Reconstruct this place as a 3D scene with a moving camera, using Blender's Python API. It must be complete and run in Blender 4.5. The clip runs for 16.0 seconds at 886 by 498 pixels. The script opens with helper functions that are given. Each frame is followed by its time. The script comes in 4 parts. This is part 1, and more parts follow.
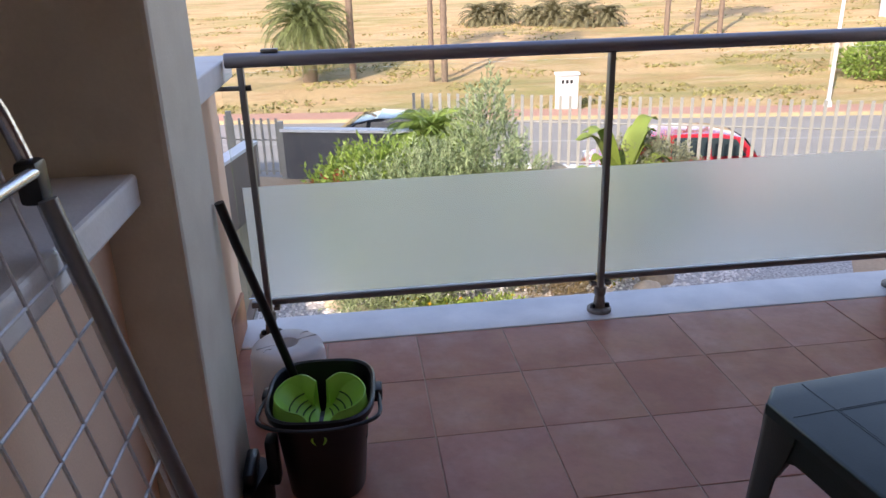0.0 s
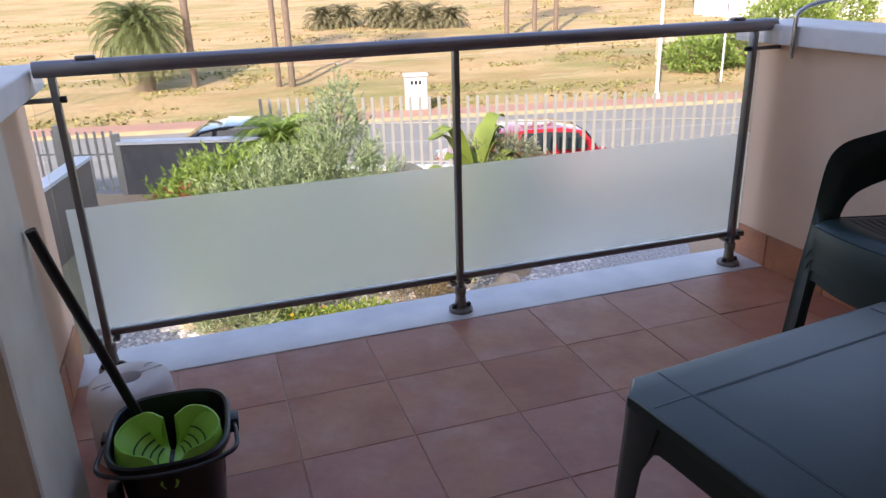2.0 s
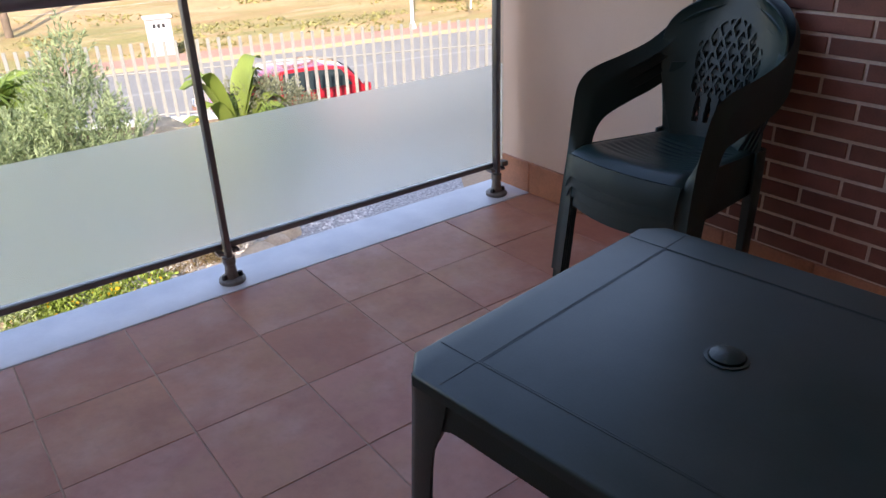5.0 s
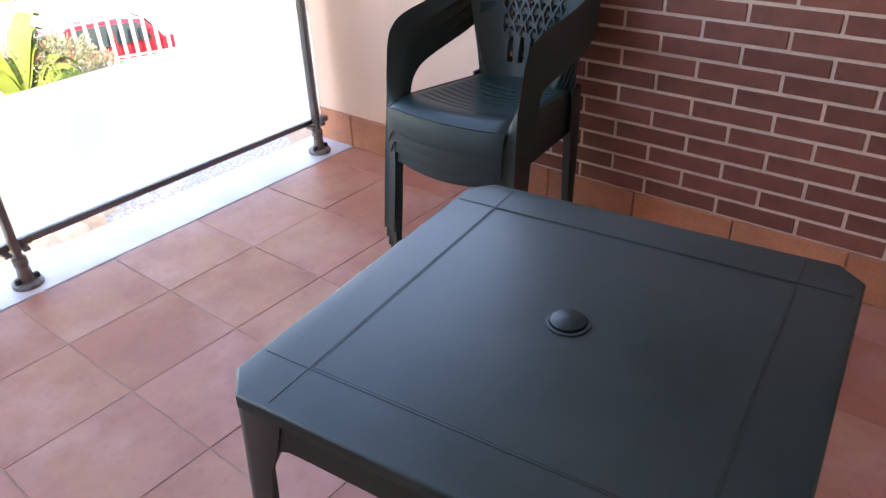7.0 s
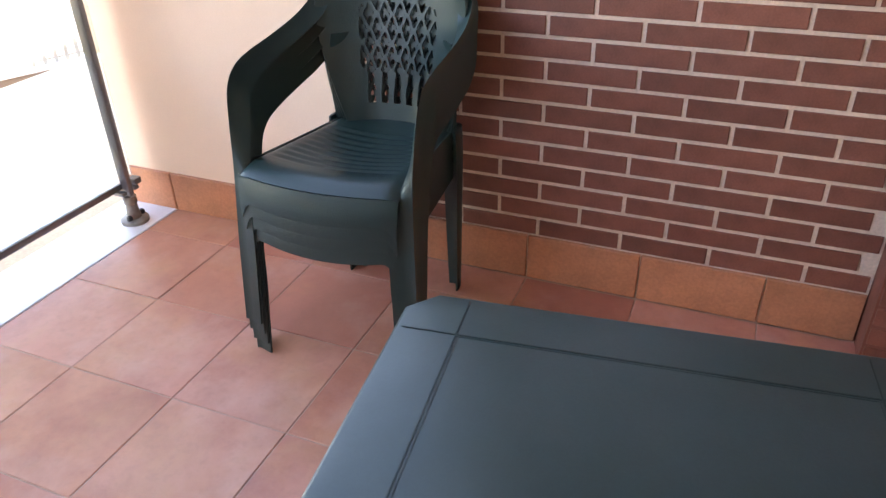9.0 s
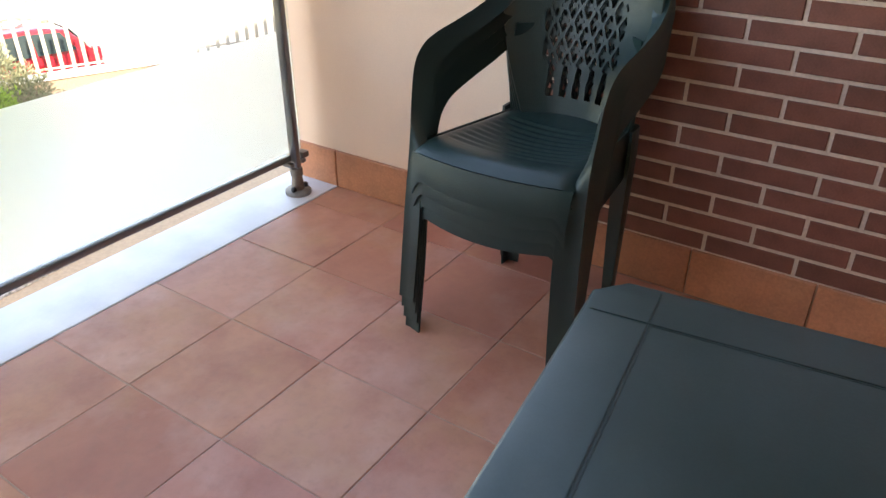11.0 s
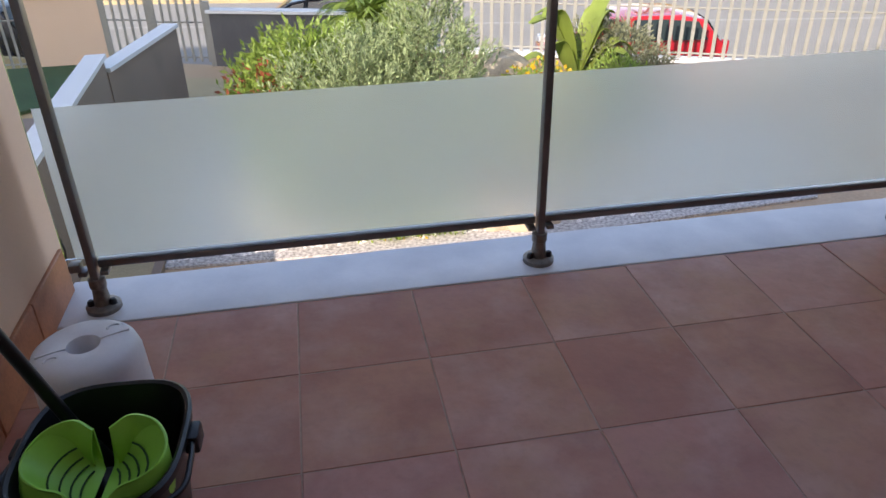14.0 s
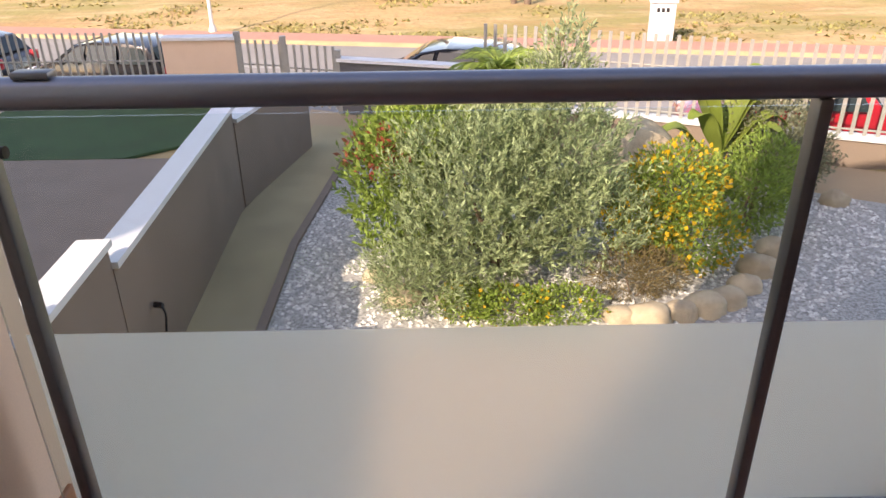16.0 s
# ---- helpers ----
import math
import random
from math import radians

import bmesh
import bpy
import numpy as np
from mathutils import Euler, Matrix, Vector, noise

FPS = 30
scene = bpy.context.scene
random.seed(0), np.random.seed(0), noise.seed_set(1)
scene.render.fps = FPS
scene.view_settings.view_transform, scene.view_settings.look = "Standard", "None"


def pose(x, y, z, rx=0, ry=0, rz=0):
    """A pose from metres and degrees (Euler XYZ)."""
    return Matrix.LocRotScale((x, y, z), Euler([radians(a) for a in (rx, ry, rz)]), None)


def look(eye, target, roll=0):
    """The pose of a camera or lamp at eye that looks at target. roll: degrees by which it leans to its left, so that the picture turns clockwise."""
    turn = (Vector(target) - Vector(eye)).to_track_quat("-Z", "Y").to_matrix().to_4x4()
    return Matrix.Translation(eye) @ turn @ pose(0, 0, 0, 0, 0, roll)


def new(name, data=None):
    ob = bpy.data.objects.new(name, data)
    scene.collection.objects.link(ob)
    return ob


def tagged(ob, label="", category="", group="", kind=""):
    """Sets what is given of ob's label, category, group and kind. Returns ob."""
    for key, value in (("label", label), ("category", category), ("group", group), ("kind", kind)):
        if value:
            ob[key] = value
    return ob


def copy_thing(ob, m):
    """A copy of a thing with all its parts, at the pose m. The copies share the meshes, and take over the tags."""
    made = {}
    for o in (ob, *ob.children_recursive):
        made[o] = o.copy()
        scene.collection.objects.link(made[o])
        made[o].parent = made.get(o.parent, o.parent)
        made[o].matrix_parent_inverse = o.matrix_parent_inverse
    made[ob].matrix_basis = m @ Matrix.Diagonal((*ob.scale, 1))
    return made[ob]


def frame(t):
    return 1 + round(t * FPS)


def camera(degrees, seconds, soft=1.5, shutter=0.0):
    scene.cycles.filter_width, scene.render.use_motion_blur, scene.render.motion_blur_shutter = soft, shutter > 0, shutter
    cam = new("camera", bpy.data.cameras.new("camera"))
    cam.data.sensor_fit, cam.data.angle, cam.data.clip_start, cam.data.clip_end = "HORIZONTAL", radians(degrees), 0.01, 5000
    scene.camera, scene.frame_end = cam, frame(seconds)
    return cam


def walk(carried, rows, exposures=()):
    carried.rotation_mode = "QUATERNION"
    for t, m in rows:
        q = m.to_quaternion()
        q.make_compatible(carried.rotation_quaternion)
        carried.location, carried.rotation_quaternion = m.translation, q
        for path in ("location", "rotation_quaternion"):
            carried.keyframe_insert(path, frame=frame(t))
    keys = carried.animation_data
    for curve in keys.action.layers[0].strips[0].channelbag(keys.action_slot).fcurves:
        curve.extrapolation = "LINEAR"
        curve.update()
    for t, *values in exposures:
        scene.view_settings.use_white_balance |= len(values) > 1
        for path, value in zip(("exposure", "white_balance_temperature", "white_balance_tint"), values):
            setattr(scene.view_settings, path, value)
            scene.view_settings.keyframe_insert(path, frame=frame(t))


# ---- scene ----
cam = camera(62.1, 16.0)
PATH = [
    (0, (0.085, 0.092, 1.341), (0.3, 1.951, 0.637), -1.7),
    (0.5, (0.094, 0.098, 1.339), (0.393, 1.945, 0.633), -1.6),
    (1, (0.105, 0.121, 1.336), (0.503, 1.949, 0.63), -1.7),
    (1.5, (0.119, 0.14, 1.331), (0.606, 1.946, 0.623), -1.9),
    (2, (0.12, 0.164, 1.327), (0.7, 1.942, 0.618), -1.8),
    (2.5, (0.12, 0.18, 1.327), (0.773, 1.932, 0.618), -1.7),
    (3, (0.13, 0.194, 1.319), (0.867, 1.914, 0.612), -1.8),
    (3.5, (0.14, 0.211, 1.316), (0.961, 1.891, 0.606), -1.8),
    (4, (0.168, 0.246, 1.315), (1.083, 1.878, 0.607), -1.9),
    (4.5, (0.201, 0.275, 1.312), (1.21, 1.841, 0.582), -2.0),
    (5, (0.228, 0.29, 1.324), (1.287, 1.741, 0.444), -2.1),
    (5.2, (0.242, 0.287, 1.339), (1.323, 1.67, 0.378), -2.3),
    (7.5, (0.398, 0.446, 1.324), (1.785, 1.458, 0.298), -2.3),
    (8, (0.482, 0.556, 1.35), (1.939, 1.445, 0.308), -2.5),
    (10.3, (0.649, 0.936, 1.226), (2.294, 1.487, 0.23), -0.1),
    (10.5, (0.609, 0.916, 1.24), (2.203, 1.588, 0.236), 0.1),
    (11, (0.547, 0.873, 1.239), (1.983, 1.841, 0.239), 0.1),
    (11.5, (0.512, 0.833, 1.229), (1.741, 2.056, 0.232), -0.6),
    (12, (0.497, 0.776, 1.243), (1.477, 2.206, 0.246), -1.2),
    (12.5, (0.476, 0.749, 1.242), (1.262, 2.296, 0.248), -1.4),
    (13, (0.439, 0.753, 1.231), (1.056, 2.377, 0.239), -1.3),
    (13.5, (0.409, 0.769, 1.225), (0.853, 2.45, 0.237), -1.3),
    (14, (0.378, 0.801, 1.22), (0.682, 2.514, 0.234), -1.0),
    (14.5, (0.367, 0.945, 1.22), (0.545, 2.675, 0.232), -1.4),
    (15, (0.377, 1.206, 1.257), (0.484, 2.939, 0.264), -1.3),
    (15.5, (0.386, 1.427, 1.3), (0.455, 3.16, 0.304), -1.3),
    (16, (0.431, 1.636, 1.363), (0.441, 3.424, 0.467), -0.8),
]
walk(cam, [(t, look(eye, target, roll)) for t, eye, target, roll in PATH], [(0, 1.42, 7000, 25), (4.5, 1.5, 7000, 25), (5.2, 1.9, 7000, 25), (7.3, 3.25, 7600, 27), (8, 3.4, 7700, 27), (10.3, 3.6, 8600, 15), (10.5, 3.55, 8600, 15), (11, 2.95, 8500, 17), (11.5, 2.7, 8000, 21), (12, 1.9, 7700, 23), (12.5, 1.7, 7500, 23), (13.5, 1.42, 7300, 22), (14.5, 1.45, 7300, 21), (15, 1.25, 7500, 23), (15.5, 1.25, 7700, 24), (16, 1.38, 8100, 25)])

# ---- light and sky ----
world = bpy.data.worlds.new("sky")
scene.world = world
world.use_nodes = True
sky = world.node_tree.nodes.new("ShaderNodeTexSky")
sky.sky_type, sky.sun_disc = "NISHITA", False
SUN_FROM = Vector((-0.51, -0.71, 0.52)).normalized()
sky.sun_elevation = math.asin(SUN_FROM.z)
sky.sun_rotation = math.atan2(SUN_FROM.x, SUN_FROM.y)
background = world.node_tree.nodes["Background"]
world.node_tree.links.new(sky.outputs[0], background.inputs[0])
background.inputs[1].default_value = 0.15
sun_data = bpy.data.lights.new("sun", "SUN")
sun_data.energy, sun_data.angle, sun_data.color = 2.6, radians(0.5), (1.0, 0.93, 0.82)
sun = new("sun", sun_data)
sun.matrix_world = look(SUN_FROM * 60, (0, 0, 0))


# ---- materials ----
def material(name, colour, rough=0.6, metal=0.0, dark=None, scale=8.0, amount=0.5, bump=0.15, bump_scale=120.0, island=0.0, obj=0.0, transl=0.0, coat=0.0, grain=0.25):
    """A surface with large stains, fine grain and relief; island, obj: how far pieces differ in brightness."""
    m = bpy.data.materials.new(name)
    m.use_nodes = True
    nt = m.node_tree
    n, l = nt.nodes, nt.links
    b = n["Principled BSDF"]
    b.inputs["Roughness"].default_value, b.inputs["Metallic"].default_value = rough, metal
    if coat:
        b.inputs["Coat Weight"].default_value = coat
    geo = n.new("ShaderNodeTexCoord")
    big, fine = n.new("ShaderNodeTexNoise"), n.new("ShaderNodeTexNoise")
    big.inputs["Scale"].default_value, big.inputs["Detail"].default_value = scale, 5
    fine.inputs["Scale"].default_value, fine.inputs["Detail"].default_value = bump_scale, 3
    for q in (big, fine):
        l.new(geo.outputs["Object"], q.inputs["Vector"])
    ramp = n.new("ShaderNodeMapRange")
    ramp.inputs["From Min"].default_value, ramp.inputs["From Max"].default_value = 0.35, 0.68
    ramp.inputs["To Min"].default_value, ramp.inputs["To Max"].default_value = 0.0, amount
    l.new(big.outputs[0], ramp.inputs["Value"])
    mix = n.new("ShaderNodeMix")
    mix.data_type = "RGBA"
    mix.inputs[6].default_value = (*colour, 1)
    mix.inputs[7].default_value = (*(dark or [c * 0.6 for c in colour]), 1)
    l.new(ramp.outputs[0], mix.inputs[0])
    out = mix.outputs[2]

    def vary(source, amt, out):
        hsv = n.new("ShaderNodeHueSaturation")
        mr = n.new("ShaderNodeMapRange")
        mr.inputs["To Min"].default_value, mr.inputs["To Max"].default_value = 1 - amt, 1 + amt
        l.new(source, mr.inputs["Value"])
        l.new(mr.outputs[0], hsv.inputs["Value"])
        l.new(out, hsv.inputs["Color"])
        return hsv.outputs[0]
    if grain:
        out = vary(fine.outputs[0], grain, out)
    if island:
        out = vary(n.new("ShaderNodeNewGeometry").outputs["Random Per Island"], island, out)
    if obj:
        out = vary(n.new("ShaderNodeObjectInfo").outputs["Random"], obj, out)
    l.new(out, b.inputs["Base Color"])
    if bump:
        bp = n.new("ShaderNodeBump")
        bp.inputs["Strength"].default_value, bp.inputs["Distance"].default_value = bump, 0.004
        l.new(fine.outputs[0], bp.inputs["Height"])
        l.new(bp.outputs[0], b.inputs["Normal"])
    if transl:
        tr = n.new("ShaderNodeBsdfTranslucent")
        l.new(out, tr.inputs["Color"])
        ms = n.new("ShaderNodeMixShader")
        ms.inputs[0].default_value = transl
        l.new(b.outputs[0], ms.inputs[1])
        l.new(tr.outputs[0], ms.inputs[2])
        l.new(ms.outputs[0], n["Material Output"].inputs[0])
    return m


def clear_glass():
    m = bpy.data.materials.new("clear_glass")
    m.use_nodes = True
    n, l = m.node_tree.nodes, m.node_tree.links
    n.remove(n["Principled BSDF"])
    t, g, f, mx = n.new("ShaderNodeBsdfTransparent"), n.new("ShaderNodeBsdfGlossy"), n.new("ShaderNodeFresnel"), n.new("ShaderNodeMixShader")
    t.inputs[0].default_value = (0.93, 0.96, 0.95, 1)
    g.inputs["Roughness"].default_value = 0.02
    f.inputs[0].default_value = 1.25
    l.new(f.outputs[0], mx.inputs[0]); l.new(t.outputs[0], mx.inputs[1]); l.new(g.outputs[0], mx.inputs[2])
    l.new(mx.outputs[0], n["Material Output"].inputs[0])
    return m


def frosted_film():
    m = bpy.data.materials.new("frosted_film")
    m.use_nodes = True
    n, l = m.node_tree.nodes, m.node_tree.links
    n.remove(n["Principled BSDF"])
    r, t, d = n.new("ShaderNodeBsdfRefraction"), n.new("ShaderNodeBsdfTranslucent"), n.new("ShaderNodeBsdfDiffuse")
    r.inputs["Color"].default_value, r.inputs["Roughness"].default_value, r.inputs["IOR"].default_value = (1.0, 1.0, 0.99, 1), 0.52, 1.1
    t.inputs[0].default_value = (0.98, 0.99, 0.98, 1)
    d.inputs[0].default_value = (0.88, 0.88, 0.87, 1)
    a, b = n.new("ShaderNodeMixShader"), n.new("ShaderNodeMixShader")
    a.inputs[0].default_value, b.inputs[0].default_value = 0.3, 0.08
    l.new(r.outputs[0], a.inputs[1]); l.new(t.outputs[0], a.inputs[2])
    l.new(a.outputs[0], b.inputs[1]); l.new(d.outputs[0], b.inputs[2])
    l.new(b.outputs[0], n["Material Output"].inputs[0])
    return m


def wash(n, l, vec, out, scale, lo, hi, amount, colour, seed=0.0, stretch=(1, 1, 1)):
    """Lay a noise-shaped stain of one colour over what out gives."""
    mp, nz, mr, mx = n.new("ShaderNodeMapping"), n.new("ShaderNodeTexNoise"), n.new("ShaderNodeMapRange"), n.new("ShaderNodeMix")
    mp.inputs["Scale"].default_value = stretch
    mp.inputs["Location"].default_value = (seed, seed * 1.7, seed * 0.6)
    nz.inputs["Scale"].default_value, nz.inputs["Detail"].default_value, nz.inputs["Roughness"].default_value = scale, 6, 0.6
    mr.inputs["From Min"].default_value, mr.inputs["From Max"].default_value, mr.inputs["To Max"].default_value = lo, hi, amount
    mx.data_type = "RGBA"
    mx.inputs[7].default_value = (*colour, 1)
    l.new(vec, mp.inputs[0]); l.new(mp.outputs[0], nz.inputs["Vector"]); l.new(nz.outputs[0], mr.inputs["Value"])
    l.new(mr.outputs[0], mx.inputs[0]); l.new(out, mx.inputs[6])
    return mx.outputs[2]


def layered(name, base, rough):
    m = bpy.data.materials.new(name)
    m.use_nodes = True
    n, l = m.node_tree.nodes, m.node_tree.links
    rgb = n.new("ShaderNodeRGB")
    rgb.outputs[0].default_value = (*base, 1)
    n["Principled BSDF"].inputs["Roughness"].default_value = rough
    return m, n, l, n["Principled BSDF"], rgb.outputs[0]


def relief(n, l, b, vec, scale, strength, distance):
    nz, bp = n.new("ShaderNodeTexNoise"), n.new("ShaderNodeBump")
    nz.inputs["Scale"].default_value, nz.inputs["Detail"].default_value = scale, 5
    bp.inputs["Strength"].default_value, bp.inputs["Distance"].default_value = strength, distance
    l.new(vec, nz.inputs["Vector"]); l.new(nz.outputs[0], bp.inputs["Height"]); l.new(bp.outputs[0], b.inputs["Normal"])


def terracotta():
    """Rustic floor tile: each one its own shade of ochre, brick or rose, cloudy, with pale lime haze."""
    m, n, l, b, out = layered("terracotta_tile", (0.47, 0.225, 0.145), 0.46)
    tc, info = n.new("ShaderNodeTexCoord"), n.new("ShaderNodeObjectInfo")
    shift = n.new("ShaderNodeVectorMath")
    shift.operation = "MULTIPLY_ADD"
    comb = n.new("ShaderNodeCombineXYZ")
    for k in range(3):
        l.new(info.outputs["Random"], comb.inputs[k])
    shift.inputs[1].default_value = (37.0, 53.0, 11.0)
    l.new(comb.outputs[0], shift.inputs[0]); l.new(tc.outputs["Object"], shift.inputs[2])
    vec = shift.outputs[0]
    # shade of the whole tile
    ramp = n.new("ShaderNodeValToRGB")
    for k, (p, c) in enumerate(((0.0, (0.42, 0.15, 0.1)), (0.3, (0.5, 0.2, 0.13)), (0.55, (0.53, 0.235, 0.145)), (0.8, (0.52, 0.215, 0.165)), (1.0, (0.55, 0.255, 0.175)))):
        e = ramp.color_ramp.elements[k] if k < 2 else ramp.color_ramp.elements.new(p)
        e.position, e.color = p, (*c, 1)
    l.new(info.outputs["Random"], ramp.inputs[0])
    out = ramp.outputs[0]
    out = wash(n, l, vec, out, 4.5, 0.42, 0.7, 0.8, (0.36, 0.12, 0.082))
    out = wash(n, l, vec, out, 3.0, 0.5, 0.72, 0.6, (0.53, 0.27, 0.135), 3.0)
    out = wash(n, l, vec, out, 3.6, 0.5, 0.78, 0.45, (0.64, 0.42, 0.36), 9.0)
    out = wash(n, l, vec, out, 40.0, 0.5, 0.8, 0.3, (0.3, 0.14, 0.1), 5.0)
    l.new(out, b.inputs["Base Color"])
    relief(n, l, b, vec, 14.0, 0.35, 0.006)
    return m


def dry_earth():
    """Sandy open ground: ochre with pale worn tracks and olive bands of dry weeds."""
    m, n, l, b, out = layered("dry_sandy_earth", (0.52, 0.355, 0.175), 0.95)
    vec = n.new("ShaderNodeTexCoord").outputs["Object"]
    out = wash(n, l, vec, out, 0.22, 0.43, 0.6, 0.85, (0.27, 0.25, 0.08), 2.0, (0.55, 1.5, 1))
    out = wash(n, l, vec, out, 0.5, 0.5, 0.68, 0.7, (0.4, 0.23, 0.1), 7.0, (0.5, 1.6, 1))
    out = wash(n, l, vec, out, 0.8, 0.52, 0.7, 0.6, (0.62, 0.47, 0.28), 4.0, (0.5, 1.8, 1))
    out = wash(n, l, vec, out, 4.0, 0.5, 0.7, 0.5, (0.26, 0.19, 0.085), 1.0)
    l.new(out, b.inputs["Base Color"])
    relief(n, l, b, vec, 3.0, 0.7, 0.12)
    return m


TERRACOTTA = terracotta()
SKIRT = material("terracotta_skirting", (0.52, 0.215, 0.115), 0.5, dark=(0.36, 0.15, 0.08), scale=9, amount=0.7, obj=0.15)
GROUT = material("floor_grout", (0.46, 0.3, 0.225), 0.9, scale=30)
PLASTER = material("beige_plaster", (0.8, 0.585, 0.44), 0.85, dark=(0.74, 0.53, 0.39), scale=3, amount=0.6, bump=0.25, bump_scale=220, grain=0.06)
PILLAR = material("cream_pillar_paint", (0.66, 0.62, 0.53), 0.7, dark=(0.55, 0.5, 0.42), scale=7, amount=0.6, bump=0.2, bump_scale=150, grain=0.06)
CEILING = material("white_ceiling_paint", (0.8, 0.78, 0.74), 0.9, scale=2, amount=0.2, grain=0.04)
CAP = material("white_painted_concrete", (0.78, 0.78, 0.79), 0.6, dark=(0.62, 0.62, 0.63), scale=9, amount=0.5, bump=0.2, grain=0.05)
MARBLE = material("white_marble", (0.78, 0.78, 0.8), 0.35, dark=(0.52, 0.53, 0.57), scale=3.5, amount=0.75, bump=0.03, grain=0.04)
BRICK = material("dark_brown_brick", (0.235, 0.083, 0.057), 0.55, dark=(0.13, 0.045, 0.032), scale=12, amount=0.6, bump=0.3, bump_scale=180, obj=0.18)
MORTAR = material("pale_mortar", (0.72, 0.58, 0.48), 0.9, scale=20, amount=0.4, bump=0.3)
METAL = material("grey_painted_aluminium", (0.22, 0.225, 0.24), 0.38, metal=0.7, scale=10, amount=0.3, bump=0.05, grain=0.08)
RAILMETAL = material("satin_aluminium_rail", (0.3, 0.31, 0.36), 0.36, metal=0.75, scale=6, amount=0.25, bump=0.03, grain=0.05)
CASTING = material("weathered_aluminium_casting", (0.24, 0.22, 0.2), 0.5, metal=0.5, dark=(0.14, 0.11, 0.09), scale=40, amount=0.7)
BLACKBOLT = material("black_plastic_bolt_cap", (0.02, 0.02, 0.024), 0.5)
GREEN = material("dark_green_resin", (0.012, 0.034, 0.032), 0.36, dark=(0.009, 0.026, 0.026), scale=6, amount=0.6, bump=0.12, bump_scale=260, grain=0.1)
TABLETOP = material("dusty_dark_green_resin", (0.014, 0.038, 0.038), 0.36, dark=(0.04, 0.066, 0.07), scale=4, amount=0.8, bump=0.03, bump_scale=260, grain=0.12)
BLACK = material("black_plastic", (0.008, 0.008, 0.01), 0.32, scale=9, amount=0.4, bump=0.05)
LIME = material("lime_green_plastic", (0.3, 0.68, 0.08), 0.4, dark=(0.24, 0.58, 0.06), scale=9, amount=0.4, bump=0.03, grain=0.04)
LIMEDARK = material("dark_drain_slot", (0.03, 0.09, 0.015), 0.7)
WHITEPLASTIC = material("white_moulded_plastic", (0.78, 0.76, 0.78), 0.5, dark=(0.66, 0.63, 0.64), scale=14, amount=0.5, bump=0.04, grain=0.04)
CHROME = material("galvanised_tube", (0.55, 0.56, 0.58), 0.25, metal=0.95, scale=14, amount=0.3, bump=0.04)
WIRE = material("white_coated_wire", (0.62, 0.63, 0.66), 0.35, metal=0.4, scale=14, amount=0.3)
CLEAR, FROST = clear_glass(), frosted_film()
SAND = dry_earth()
SOIL = material("pale_garden_paving", (0.52, 0.37, 0.24), 0.9, dark=(0.42, 0.3, 0.2), scale=1.2, amount=0.7, bump=0.4, bump_scale=30)
PATHMAT = material("tan_concrete_path", (0.5, 0.4, 0.24), 0.9, dark=(0.38, 0.31, 0.19), scale=1.5, amount=0.7, bump=0.3, bump_scale=40)
ASPHALT = material("sunlit_asphalt", (0.3, 0.285, 0.27), 0.9, dark=(0.25, 0.24, 0.225), scale=0.8, amount=0.6, bump=0.4, bump_scale=60)
REDPAVE = material("red_paving", (0.5, 0.27, 0.2), 0.9, dark=(0.42, 0.24, 0.18), scale=1.5, amount=0.6)
LINE = material("road_line_paint", (0.42, 0.41, 0.39), 0.8, scale=8)
GREYWALL = material("grey_rough_render", (0.13, 0.13, 0.14), 0.95, dark=(0.09, 0.09, 0.1), scale=3, amount=0.6, bump=0.8, bump_scale=40)
GARDENWALL = material("taupe_render", (0.28, 0.215, 0.175), 0.95, dark=(0.23, 0.175, 0.14), scale=2, amount=0.6, bump=0.5, bump_scale=60)
FENCE = material("pale_grey_fence_paint", (0.34, 0.335, 0.31), 0.5, scale=5, amount=0.3)
LAWN = material("artificial_turf", (0.045, 0.1, 0.04), 0.95, scale=2, amount=0.6, bump=0.8, bump_scale=90)
GRAVELBASE = material("white_gravel_bed", (0.62, 0.6, 0.58), 0.9, dark=(0.2, 0.19, 0.18), scale=26, amount=0.9, bump=0.8, bump_scale=40)
PEBBLE = material("white_pebble", (0.78, 0.76, 0.74), 0.8, scale=20, island=0.3)
ROCK = material("pale_yellow_boulder", (0.6, 0.5, 0.36), 0.9, dark=(0.4, 0.31, 0.23), scale=5, amount=0.7, bump=0.8, bump_scale=25, obj=0.2)
OLIVE = material("grey_green_leaves", (0.34, 0.42, 0.225), 0.6, scale=4, island=0.4, transl=0.3, bump=0, grain=0)
FRESH = material("fresh_green_leaves", (0.27, 0.38, 0.08), 0.55, scale=4, island=0.4, transl=0.35, bump=0, grain=0)
REDTIP = material("red_leaf_tips", (0.35, 0.09, 0.05), 0.6, scale=4, island=0.4, transl=0.3, bump=0, grain=0)
YELLOW = material("yellow_flowers", (0.75, 0.48, 0.03), 0.6, scale=4, island=0.25, transl=0.3, bump=0, grain=0)
GREYSHRUB = material("silvery_leaves", (0.26, 0.27, 0.17), 0.7, scale=4, island=0.35, transl=0.25, bump=0, grain=0)
BROWNSHRUB = material("straw_brown_twigs", (0.22, 0.17, 0.08), 0.8, scale=4, island=0.35, transl=0.2, bump=0, grain=0)
BANANA = material("banana_leaf", (0.36, 0.46, 0.1), 0.5, scale=3, island=0.2, transl=0.35, bump=0, grain=0)
PALM = material("palm_frond", (0.16, 0.2, 0.07), 0.6, scale=3, island=0.35, transl=0.2, bump=0, grain=0)
